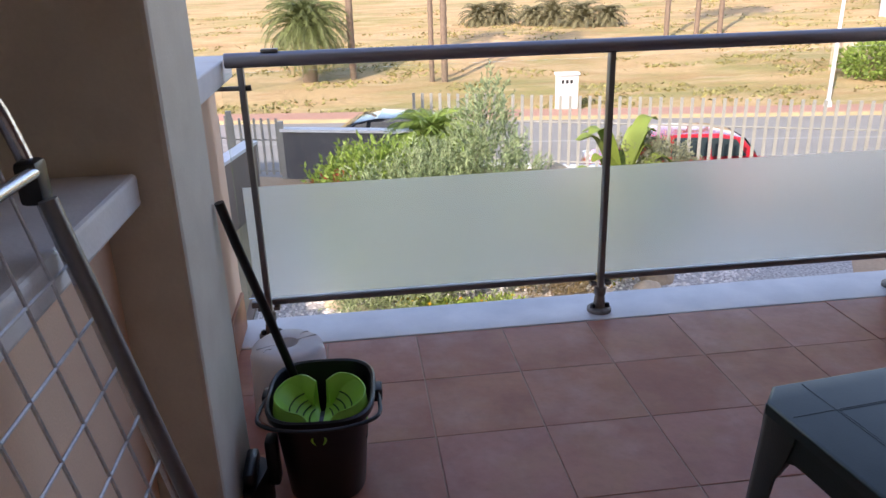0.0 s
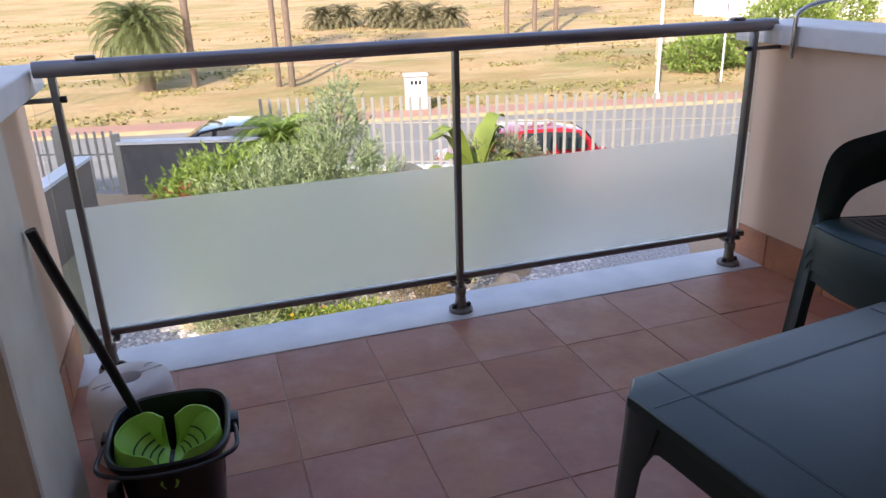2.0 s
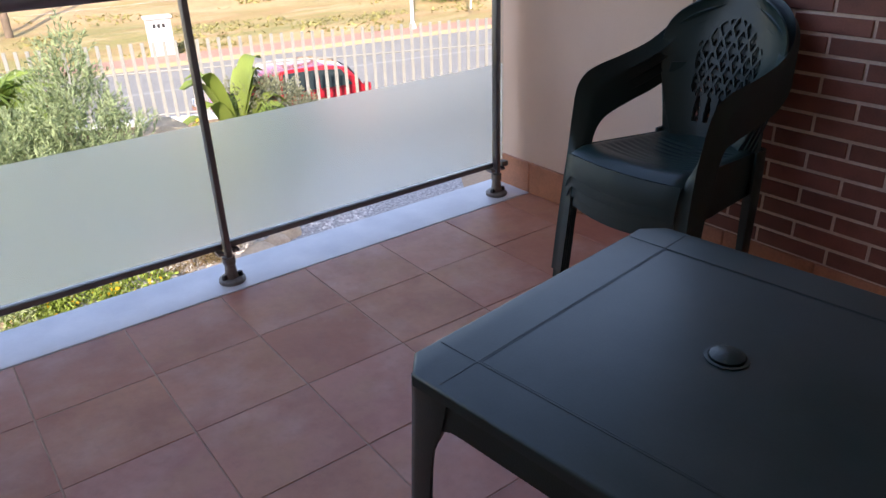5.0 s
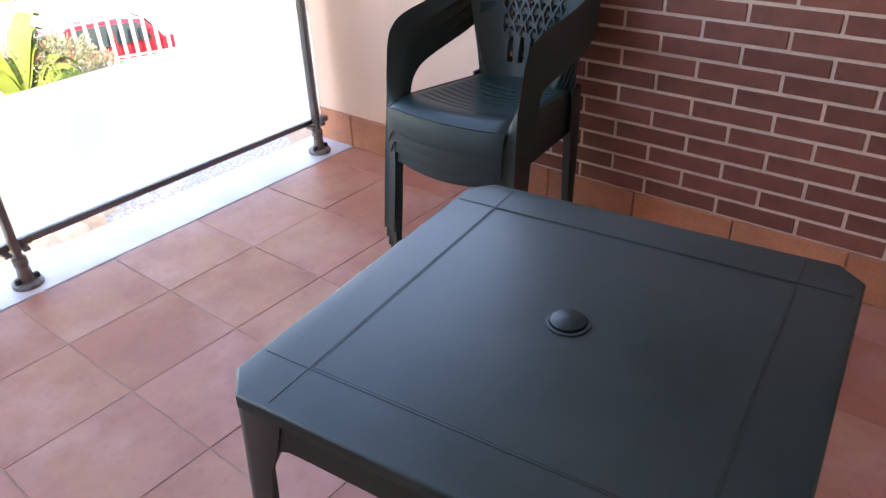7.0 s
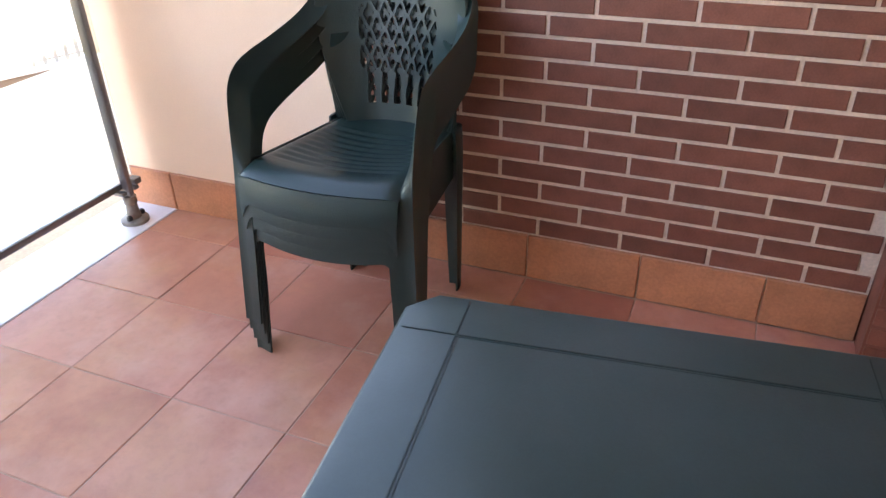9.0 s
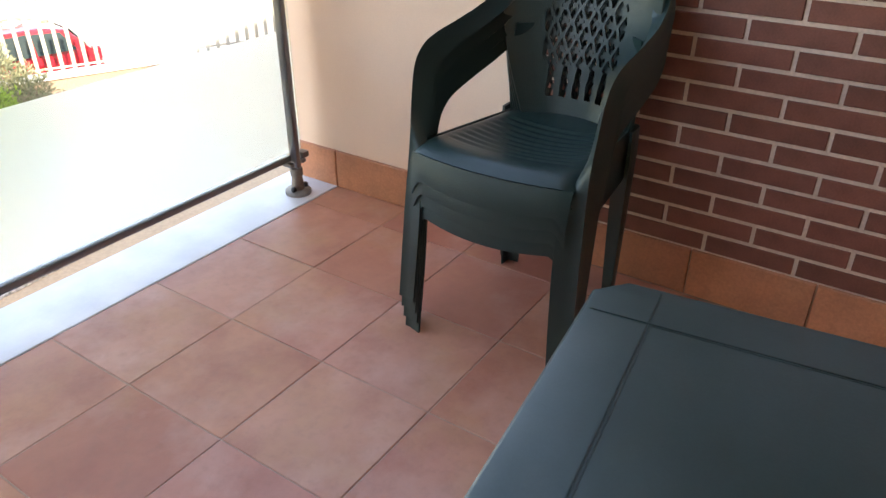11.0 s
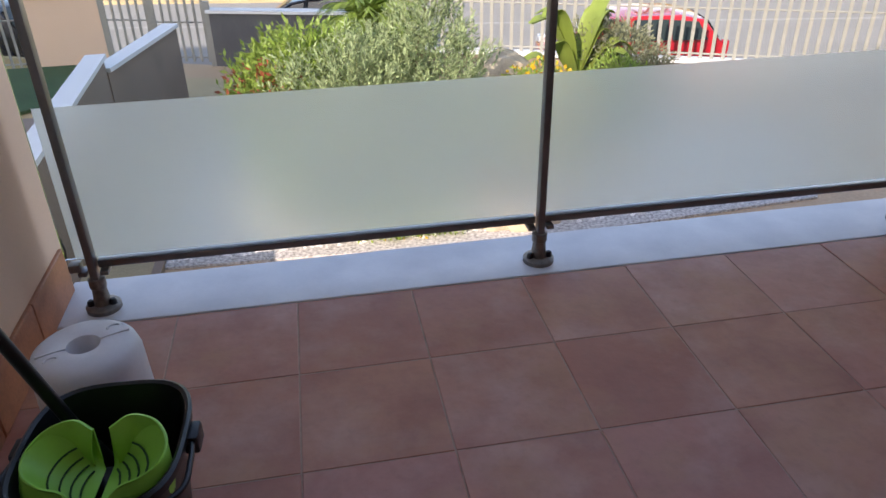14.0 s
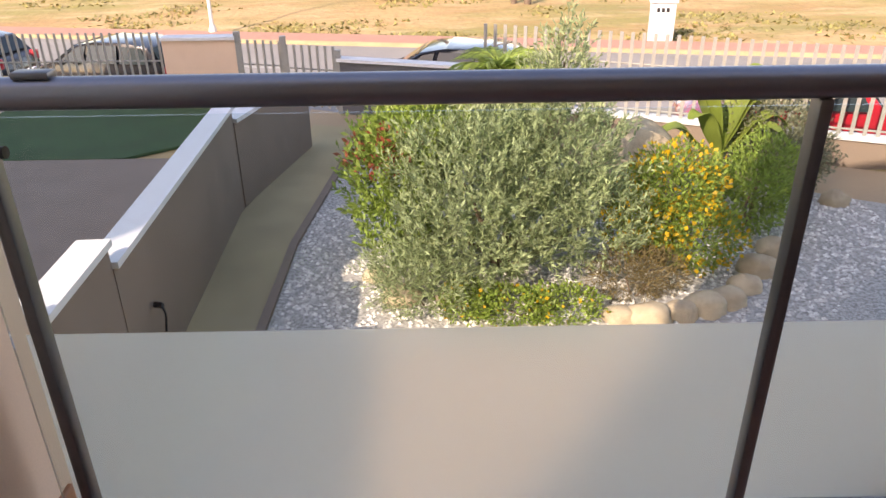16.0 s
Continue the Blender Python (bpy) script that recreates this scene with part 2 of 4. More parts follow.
AGAVE = material("grey_green_spiky_leaves", (0.2, 0.19, 0.1), 0.7, scale=3, island=0.4, transl=0.15, bump=0, grain=0)
BARK = material("rough_bark", (0.17, 0.12, 0.085), 0.9, scale=8, bump=0.6, bump_scale=30)
TRUNK = material("palm_trunk_bark", (0.2, 0.15, 0.11), 0.9, scale=6, bump=0.6, bump_scale=20)
DRYGRASS = material("dry_grass_tufts", (0.3, 0.27, 0.1), 0.9, scale=1, island=0.4, bump=0, grain=0)
REDCAR = material("red_car_paint", (0.5, 0.02, 0.035), 0.25, coat=1.0, scale=2, amount=0.1, bump=0, grain=0)
DARKCAR = material("black_car_paint", (0.02, 0.022, 0.03), 0.2, coat=1.0, scale=2, amount=0.1, bump=0, grain=0)
CARGLASS = material("dark_car_glass", (0.03, 0.045, 0.05), 0.08, scale=2, amount=0.1, bump=0, grain=0)
TYRE = material("tyre_rubber", (0.02, 0.02, 0.02), 0.85)
# headlight lenses; also the reflection painted on the red car's windscreen
LIGHTGLASS = material("lamp_lens_and_windscreen_glare", (0.7, 0.72, 0.74), 0.2, scale=3, amount=0.1)
WHITE = material("white_gloss_paint", (0.74, 0.74, 0.73), 0.5, scale=3, amount=0.2)
# beige plaster with the recess's shade put into its colour
SHADEWALL = material("shaded_beige_plaster", (0.5, 0.41, 0.32), 0.9, scale=3, amount=0.3, bump=0.2)


# ---- mesh helpers ----
def link(name, bm, mat, parent=None, smooth=False, kind=""):
    me = bpy.data.meshes.new(name)
    bmesh.ops.recalc_face_normals(bm, faces=bm.faces)
    bm.to_mesh(me)
    bm.free()
    if smooth:
        for p in me.polygons:
            p.use_smooth = True
        me.set_sharp_from_angle(angle=radians(38))
    me.materials.append(mat)
    ob = new(name, me)
    ob.parent = parent
    if kind:
        ob["kind"] = kind
    return ob


def part(name, bm, mat, parent, label="", smooth=True):
    ob = link(name, bm, mat, parent, smooth)
    if label:
        ob["label"] = label
    return ob


def raw(name, verts, faces, mat, parent=None, smooth=False):
    me = bpy.data.meshes.new(name)
    me.from_pydata(verts, [], faces)
    me.materials.append(mat)
    if smooth:
        for p in me.polygons:
            p.use_smooth = True
    ob = new(name, me)
    ob.parent = parent
    return ob


def empty(name, m=None):
    ob = new(name)
    if m is not None:
        ob.matrix_world = m
    return ob


def box(x0, x1, y0, y1, z0, z1, bevel=0.0, bm=None, seg=2):
    own = bm or bmesh.new()
    g = bmesh.ops.create_cube(own, size=1)
    for v in g["verts"]:
        v.co = Vector((x0 + (v.co.x + 0.5) * (x1 - x0), y0 + (v.co.y + 0.5) * (y1 - y0), z0 + (v.co.z + 0.5) * (z1 - z0)))
    if bevel:
        edges = list({e for v in g["verts"] for e in v.link_edges})
        bmesh.ops.bevel(own, geom=edges, offset=bevel, segments=seg, profile=0.5, affect="EDGES")
    return own


def rod(a, b, r, r2=None, seg=12, bm=None):
    own = bm or bmesh.new()
    a, b = Vector(a), Vector(b)
    m = Matrix.Translation((a + b) / 2) @ (b - a).to_track_quat("Z", "Y").to_matrix().to_4x4()
    bmesh.ops.create_cone(own, cap_ends=True, segments=seg, radius1=r, radius2=r if r2 is None else r2, depth=(b - a).length, matrix=m)
    return own


def tube(points, r, seg=8, bm=None, flat=None):
    """A swept tube; r is a number or one per point; flat=(side vector, half width, half thickness) gives an oval strip."""
    own = bm or bmesh.new()
    pts = [Vector(p) for p in points]
    rs = r if isinstance(r, (list, tuple)) else [r] * len(pts)
    rings = []
    up = None
    for i, p in enumerate(pts):
        d = (pts[min(i + 1, len(pts) - 1)] - pts[max(i - 1, 0)]).normalized()
        if up is None:
            up = Vector((0, 0, 1)) if abs(d.z) < 0.9 else Vector((1, 0, 0))
        s = d.cross(up).normalized()
        up = s.cross(d).normalized()
        rings.append([own.verts.new(p + (s * math.cos(k * 2 * math.pi / seg) + up * math.sin(k * 2 * math.pi / seg)) * rs[i]) for k in range(seg)])
    for a, b in zip(rings, rings[1:]):
        for k in range(seg):
            own.faces.new((a[k], a[(k + 1) % seg], b[(k + 1) % seg], b[k]))
    own.faces.new(rings[0][::-1])
    own.faces.new(rings[-1])
    return own


def smooth_path(points, n=8):
    """Catmull-Rom through the points."""
    p = [Vector(q) for q in points]
    p = [2 * p[0] - p[1]] + p + [2 * p[-1] - p[-2]]
    out = []
    for i in range(1, len(p) - 2):
        for k in range(n):
            t = k / n
            out.append(0.5 * (2 * p[i] + (p[i + 1] - p[i - 1]) * t + (2 * p[i - 1] - 5 * p[i] + 4 * p[i + 1] - p[i + 2]) * t * t
                              + (3 * p[i] - 3 * p[i + 1] + p[i + 2] - p[i - 1]) * t ** 3))
    out.append(p[-2])
    return out


def lathe(profile, seg=32, bm=None, squash=None):
    """Turn (radius, z) round the z axis."""
    own = bm or bmesh.new()
    rings = []
    for r, z in profile:
        ring = []
        for k in range(seg):
            a = 2 * math.pi * k / seg
            x, y = math.cos(a), math.sin(a)
            if squash:
                e = squash
                x, y = math.copysign(abs(x) ** e, x), math.copysign(abs(y) ** e, y)
            ring.append(own.verts.new((x * r, y * r, z)))
        rings.append(ring)
    for a, b in zip(rings, rings[1:]):
        for k in range(seg):
            own.faces.new((a[k], a[(k + 1) % seg], b[(k + 1) % seg], b[k]))
    if profile[0][0] > 1e-4:
        own.faces.new(rings[0][::-1])
    if profile[-1][0] > 1e-4:
        own.faces.new(rings[-1])
    return own


def prism(outline, z0, z1, bm=None):
    """An upright prism over (x, y) corners."""
    own = bm or bmesh.new()
    lo, hi = [own.verts.new((x, y, z0)) for x, y in outline], [own.verts.new((x, y, z1)) for x, y in outline]
    own.faces.new(lo[::-1])
    own.faces.new(hi)
    for i in range(len(lo)):
        j = (i + 1) % len(lo)
        own.faces.new((lo[i], lo[j], hi[j], hi[i]))
    return own


# ---- the terrace: floor, walls, ceiling ----
XL, XR, YB, YF = -0.42, 2.51, -0.75, 2.693
TILE = 0.345
S = "structure"
tagged(link("floor", box(XL - 0.1, 4.0, YB - 0.1, YF, -0.28, -0.0012), GROUT), "terracotta tiled terrace floor with sandy joints", "floor", kind=S)
slab = tagged(link("marble_edge", box(XL - 0.002, XR + 0.002, YF, 2.95, -0.05, 0.004, 0.004), MARBLE), "white marble strip under the railing", "threshold", kind=S)
tagged(link("slab_front", box(XL - 0.3, XR + 0.3, YF + 0.003, 2.94, -0.45, -0.052), CAP), "white painted edge of the terrace slab", "slab", kind=S)
WT = 2.75
wr = tagged(link("wall_east", box(XR, XR + 0.22, 1.9, 2.93, -0.05, 0.995), PLASTER), "beige plastered parapet wall beside the railing", "wall", kind=S)
tagged(link("parapet_cap_east", box(2.445, 2.80, 1.9, 2.98, 0.995, 1.075, 0.006), CAP), "white painted concrete parapet coping", "coping", kind=S)
tagged(link("wall_west", box(XL - 0.2, XL, 1.902, 2.93, -0.05, 0.995), PLASTER), "beige plastered parapet wall beside the railing", "wall", kind=S)
tagged(link("parapet_cap_west", box(-0.68, -0.355, 1.902, 2.98, 0.995, 1.075, 0.006), CAP), "white painted concrete parapet coping", "coping", kind=S)
tagged(link("pillar_west", box(-1.7, -0.27, 1.53, 1.90, -2.9, WT, 0.012), PILLAR), "cream painted pillar at the terrace side", "pillar", kind=S)
tagged(link("wall_west_near", box(-0.6, -0.41, YB, 1.527, -0.05, 0.93), PLASTER), "plastered low wall behind the drying rack", "wall", kind=S)
tagged(link("parapet_cap_west_near", box(-0.7, -0.335, YB, 1.527, 0.933, 0.998, 0.008), CAP), "white coping of the low side wall", "coping", kind=S)
# its darker plaster colour stands in for the shade behind the opening
tagged(link("wall_recess", box(-1.7, -1.55, YB, 1.527, -2.9, WT), SHADEWALL), "plastered wall of the side recess, coloured darker for shade", "wall", kind=S)
tagged(link("wall_south", box(-1.7, 4.0, YB - 0.2, YB - 0.002, -0.05, WT), PLASTER), "plain plastered house wall", "wall", kind=S)
tagged(link("ceiling", box(-1.7, 4.0, YB - 0.2, 1.9, WT + 0.003, WT + 0.35), CEILING), "white painted terrace ceiling", "ceiling", kind=S)
brick_wall = tagged(link("wall_brick", box(2.524, 2.75, 0.372, 1.897, -0.05, WT), MORTAR), "dark brown brick wall with pale raked joints", "wall", kind=S)
brick_pier = tagged(link("wall_brick_pier", box(2.424, 2.75, YB, 0.37, -0.05, WT), BRICK), "projecting dark brown brick pier", "wall", kind=S)
tagged(link("upper_storey", box(-1.7, 20.0, -8.0, YB - 0.21, -2.9, 3.1), PLASTER), "plain body of the apartment block behind", "building", kind=S)
tagged(link("roof_edge", box(-1.7, 20.0, -8.0, 1.9, 3.105, 5.2), CAP), "white roof edge of the block above", "roof", kind=S)
# out of view: added and sized to throw shade over the garden's left side
tagged(link("neighbour_block", box(-26.0, -9.8, -3.0, 1.9, -2.9, 10.5), PLASTER), "plain unseen block beyond the gap, added to shade the garden", "building", kind=S)


# ---- railing ----
def railing():
    top = empty("railing")
    tagged(top, "grey aluminium railing with clear and frosted glass", "railing")
    part("handrail", tube([(-0.345, 2.776, 1.074), (0.5, 2.776, 1.074), (1.5, 2.776, 1.074), (2.47, 2.776, 1.074)], 0.026, 24), RAILMETAL, top, "round satin aluminium handrail")
    for x in (-0.296, 1.042, 2.37):
        post = part("post", box(x - 0.011, x + 0.011, 2.758, 2.794, 0.10, 1.05, 0.003), METAL, top, "slim grey upright post")
        foot = lathe([(0.05, 0.004), (0.05, 0.017), (0.044, 0.022), (0.026, 0.023), (0.023, 0.045), (0.02, 0.075), (0.024, 0.08), (0.024, 0.108), (0.017, 0.112)], 24)
        bmesh.ops.translate(foot, verts=foot.verts, vec=(x, 2.776, 0))
        ft = part("foot", foot, CASTING, post, "weathered round post base")
        for s in (-1, 1):
            b = lathe([(0.011, 0.016), (0.011, 0.03), (0.007, 0.036), (0.0, 0.037)], 10)
            bmesh.ops.translate(b, verts=b.verts, vec=(x + s * 0.031, 2.768, 0.003))
            part("bolt", b, BLACKBOLT, post, "black bolt cap")
        for s in (-1, 1):
            if (x < 0 and s < 0) or (x > 2 and s > 0):
                part("rail_clamp", box(x + s * 0.048 - 0.016, x + s * 0.048 + 0.016, 2.764, 2.802, 0.136, 0.16, 0.003), METAL, post)
            part("clip", box(x + s * 0.03 - 0.012, x + s * 0.03 + 0.012, 2.76, 2.806, 0.122, 0.136, 0.003), METAL, post)
    for a, b in ((-0.284, 1.029), (1.055, 2.358)):
        part("bottom_rail", box(a, b, 2.782, 2.812, 0.137, 0.16, 0.004), METAL, top)
    for x, s in ((-0.296, -1), (2.37, 1)):
        br = part("wall_bracket", rod((x, 2.776, 0.979), (x + s * 0.15, 2.776, 0.979), 0.0085), METAL, top, "short bar tying the post to the wall")
        part("bolt_head", lathe([(0.0, -0.02), (0.009, -0.018), (0.011, 0.0), (0.011, 0.012), (0.0, 0.013)], 10), BLACKBOLT, br).matrix_basis = pose(x - s * 0.018, 2.776, 0.979, 0, 90, 0)
    for a, b in ((-0.372, 1.039), (1.045, 2.43)):
        g = part("glass_pane", box(a, b, 2.797, 2.803, 0.165, 1.03), CLEAR, top, "clear glass pane")
        g.visible_shadow = False
        part("frosted_film", box(a + 0.002 if a > 0 else -0.345, b, 2.804, 2.805, 0.165, 0.612), FROST, top, "frosted film on the lower glass")
    for x in (-0.19, 2.28):
        part("clamp", box(x - 0.03, x + 0.03, 2.761, 2.791, 1.098, 1.11, 0.004), METAL, top)


railing()


def outlet_wire():
    """The small tap and hose on the garden side wall."""
    top = empty("garden_hose")
    tagged(top, "black garden hose end on the side wall tap", "hose")
    part("spout", rod((-2.2, 7.5, -2.1), (-2.12, 7.48, -2.1), 0.03), BLACK, top)
    part("cable", tube(smooth_path([(-2.13, 7.48, -2.1), (-2.1, 7.46, -2.18), (-2.11, 7.44, -2.3), (-2.13, 7.45, -2.45), (-2.12, 7.47, -2.6)]), 0.012, 6), BLACK, top)


outlet_wire()


# ---- table ----
def table():
    top = empty("garden_table", pose(1.129, 0.793, 0, 0, 0, 6.7))
    tagged(top, "square dark green plastic garden table with dusty top", "table")
    H, hs, ch = 0.66, 0.364, 0.042

    def octagon(h, c):
        return [(h - c, -h), (h, -h + c), (h, h - c), (h - c, h), (-h + c, h), (-h, h - c), (-h, -h + c), (-h + c, -h)]
    bm = prism(octagon(hs, ch), H - 0.022, H)
    rim = [e for e in bm.edges if all(abs(v.co.z - H) < 1e-5 for v in e.verts)]
    bmesh.ops.bevel(bm, geom=rim, offset=0.006, segments=3, profile=0.5, affect="EDGES")
    slab_ = part("tabletop", bm, TABLETOP, top)
    g = 0.272
    for s in (-1, 1):
        for n_, b in (("groove", box(-hs + 0.012, hs - 0.012, s * g - 0.0013, s * g + 0.0013, H + 0.0002, H + 0.0008)), ("groove", box(s * g - 0.0013, s * g + 0.0013, -hs + 0.012, hs - 0.012, H + 0.0002, H + 0.0009))):
            part(n_, b, GREEN, slab_, smooth=False)
        for n_, b in (("ridge", box(-g, g, s * (g - 0.0045) - 0.0008, s * (g - 0.0045) + 0.0008, H + 0.0002, H + 0.0007)), ("ridge", box(s * (g - 0.0045) - 0.0008, s * (g - 0.0045) + 0.0008, -g, g, H + 0.0002, H + 0.0007))):
            part(n_, b, TABLETOP, slab_, smooth=False)
    part("hole_ring", lathe([(0.034, H), (0.034, H + 0.0025), (0.029, H + 0.003), (0.029, H)], 32), TABLETOP, slab_)
    part("hole_plug", lathe([(0.027, H), (0.027, H + 0.006), (0.02, H + 0.009), (0.0, H + 0.01)], 32), GREEN, slab_, "round plug of the parasol hole")
    # aprons with an arched lower edge, and splayed legs
    for k in range(4):
        bm = bmesh.new()
        n = 24
        rows = []
        for i in range(n + 1):
            u = -0.292 + 0.584 * i / n
            e = min(1.0, (0.292 - abs(u)) / 0.06)
            low = H - 0.07 - 0.06 * (1 - math.sqrt(max(0, 1 - (1 - e) ** 2))) if e < 1 else H - 0.07
            rows.append([bm.verts.new((u, hs - 0.008, H - 0.02)), bm.verts.new((u, hs - 0.004, low)), bm.verts.new((u, hs - 0.022, low)), bm.verts.new((u, hs - 0.024, H - 0.02))])
        for a, b in zip(rows, rows[1:]):
            for j in range(4):
                bm.faces.new((a[j], a[(j + 1) % 4], b[(j + 1) % 4], b[j]))
        bm.faces.new(rows[0]); bm.faces.new(rows[-1][::-1])
        bmesh.ops.rotate(bm, verts=bm.verts, matrix=Matrix.Rotation(math.pi / 2 * k, 3, "Z"))
        part("apron", bm, GREEN, top)
        bm = bmesh.new()
        rings = []
        for z, h, i_, c in ((H - 0.021, 0.3605, 0.25, 0.042), (H - 0.075, 0.3615, 0.262, 0.042), (H - 0.13, 0.363, 0.283, 0.04), (H - 0.2, 0.3645, 0.293, 0.036), (0.3, 0.368, 0.302, 0.03), (0.0, 0.373, 0.318, 0.022)):
            t = 0.005
            ring = [(h, i_), (h, h - c), (h - c * 0.35, h - c * 0.35), (h - c, h), (i_, h), (i_, h - t), (h - c, h - t), (h - c * 0.35 - t, h - c * 0.35 - t), (h - t, h - c), (h - t, i_)]
            rings.append([bm.verts.new((x, y, z)) for x, y in ring])
        for a, b in zip(rings, rings[1:]):
            for j in range(10):
                bm.faces.new((a[j], a[(j + 1) % 10], b[(j + 1) % 10], b[j]))
        bm.faces.new(rings[0]); bm.faces.new(rings[-1][::-1])
        bmesh.ops.rotate(bm, verts=bm.verts, matrix=Matrix.Rotation(math.pi / 2 * k, 3, "Z"))
        part("leg", bm, GREEN, top)


table()


# ---- the stack of chairs ----
def thicken(bm, t):
    bmesh.ops.recalc_face_normals(bm, faces=bm.faces)
    bmesh.ops.solidify(bm, geom=list(bm.faces), thickness=t)
    return bm


def grid_surface(f, nu, nv, keep=None):
    bm = bmesh.new()
    vs = [[bm.verts.new(f(i / nu, j / nv)) for j in range(nv + 1)] for i in range(nu + 1)]
    for i in range(nu):
        for j in range(nv):
            if keep is None or keep((i + 0.5) / nu, (j + 0.5) / nv):
                bm.faces.new((vs[i][j], vs[i + 1][j], vs[i + 1][j + 1], vs[i][j + 1]))
    loose = [v for v in bm.verts if not v.link_faces]
    bmesh.ops.delete(bm, geom=loose, context="VERTS")
    return bm


def chair():
    """One armchair moulded in one piece; it faces +y."""
    top = empty("plastic_armchair")
    tagged(top, "dark green moulded plastic armchair in a stack of four", "chair", "stacked chairs")

    def seat(u, v):
        a = 2 * u - 1
        half = 0.165 + 0.043 * v
        bow = 1 - a * a
        dip = 0.024 * bow * math.sin(math.pi * min(1, v * 1.08))
        roll_ = -0.026 * max(0, (v - 0.84) / 0.16) ** 2
        side = -0.012 * max(0, (abs(a) - 0.86) / 0.14) ** 2
        rib = 0.0016 * math.sin(v * 2 * math.pi * 15) if abs(a) < 0.78 and 0.2 < v < 0.8 else 0
        return (a * half, -0.255 + 0.475 * v + 0.03 * bow * v * v, 0.425 + 0.034 * v - dip + roll_ + side + rib)
    part("seat", thicken(grid_surface(seat, 36, 90), 0.004), GREEN, top, "ribbed dished seat")

    def apron(u, v):
        a = 2 * u - 1
        low = 0.062 + 0.016 * (1 - a * a) + 0.05 * max(0, (abs(a) - 0.82) / 0.18) ** 2
        return (a * (0.208 - 0.004 * v), 0.22 + 0.03 * (1 - a * a) + 0.014 * math.sin(v * math.pi / 2), 0.433 - 0.003 * (1 - v) - v * low)
    part("front_apron", thicken(grid_surface(apron, 40, 8), 0.004), GREEN, top)
    for s in (-1, 1):
        def side(u, v, s=s):
            return (s * (0.166 + 0.042 * u + 0.006 * v), -0.25 + 0.44 * u, 0.42 + 0.03 * u - v * (0.035 + 0.03 * u))
        part("side_apron", thicken(grid_surface(side, 16, 4), 0.004), GREEN, top)

    def half_width(v):
        w = 0.13 + 0.085 * math.sin(min(1, v * 1.35) * math.pi / 2)
        if v > 0.66:
            w *= math.sqrt(max(0.0, 1 - ((v - 0.66) / 0.345) ** 2.2)) * 0.8 + 0.2 * (1 - ((v - 0.66) / 0.34) ** 3)
        return w

    def back(u, v):
        a = 2 * u - 1
        w = half_width(v)
        wrap = 0.085 * abs(a) ** 2.4 * (w / 0.215)
        return (a * w, -0.25 - 0.095 * v + wrap, 0.42 + 0.47 * v)

    def holes(u, v):
        x, z = (2 * u - 1) * half_width(v), 0.47 * v
        fan = x / (0.82 + 0.35 * v)
        if 0.135 < z < 0.385 - 7.0 * x * x and abs(fan) < 0.112:
            p, q = fan / 0.042, (z - 0.135) / 0.075
            for o in (0.0, 0.5):
                fx, fy = (p + o) % 1 - 0.5, (q + o) % 1 - 0.5
                if abs(fx) / 0.31 + abs(fy) / 0.42 < 1:
                    return False
        if 0.05 < z < 0.135 and abs(fan) < 0.105:
            k = (fan / 0.042 + 0.5) % 1 - 0.5
            if abs(k) < 0.25 * math.sqrt(max(0, 1 - ((z - 0.06) / 0.078) ** 2)) and z > 0.052:
                return False
        return True
    bm = grid_surface(back, 130, 140, holes)
    edge = [v for v in bm.verts if v.is_boundary]
    for _ in range(3):
        bmesh.ops.smooth_vert(bm, verts=edge, factor=0.5, use_axis_x=True, use_axis_y=True, use_axis_z=True)
    part("backrest", thicken(bm, 0.005), GREEN, top, "backrest with diamond-shaped openings")
    # a rounded band from the back's crown along the arm and down into the front leg
    for s in (-1, 1):
        crown = [(0.0, -0.35, 0.89), (0.1, -0.34, 0.878), (0.175, -0.31, 0.83), (0.215, -0.255, 0.765), (0.23, -0.17, 0.72), (0.236, -0.05, 0.695), (0.238, 0.06, 0.68), (0.238, 0.12, 0.662), (0.237, 0.158, 0.622), (0.234, 0.178, 0.54), (0.23, 0.195, 0.44), (0.235, 0.215, 0.25), (0.243, 0.236, 0.0)]
        under = [(0.0, -0.335, 0.855), (0.09, -0.325, 0.84), (0.155, -0.29, 0.79), (0.186, -0.235, 0.718), (0.2, -0.165, 0.684), (0.21, -0.06, 0.658), (0.215, 0.03, 0.636), (0.216, 0.08, 0.614), (0.212, 0.118, 0.575), (0.206, 0.15, 0.48), (0.182, 0.222, 0.37), (0.184, 0.236, 0.22), (0.196, 0.25, 0.0)]
        skirt = [(0.0, -0.362, 0.87), (0.108, -0.352, 0.858), (0.188, -0.322, 0.812), (0.231, -0.262, 0.742), (0.248, -0.172, 0.69), (0.254, -0.05, 0.662), (0.256, 0.05, 0.645), (0.255, 0.095, 0.63), (0.252, 0.112, 0.59), (0.248, 0.12, 0.52), (0.244, 0.135, 0.42), (0.246, 0.16, 0.25), (0.249, 0.196, 0.0)]
        rows = []
        bm = bmesh.new()
        for f, t, b in zip(*(smooth_path([(s * x, y, z) for x, y, z in q], 6) for q in (skirt, crown, under))):
            lip = t * 0.78 + f * 0.22
            turn_ = t * 0.86 + b * 0.14
            crest = t + (t - (f + b) / 2).normalized() * 0.006
            rows.append([bm.verts.new(c) for c in (f, f.lerp(t, 0.5), lip, crest, turn_, t.lerp(b, 0.45), b)])
        for p, q in zip(rows, rows[1:]):
            for k in range(6):
                bm.faces.new((p[k], p[k + 1], q[k + 1], q[k]))
        part("armrest", thicken(bm, 0.005), GREEN, top, "arm that runs down into the front leg")

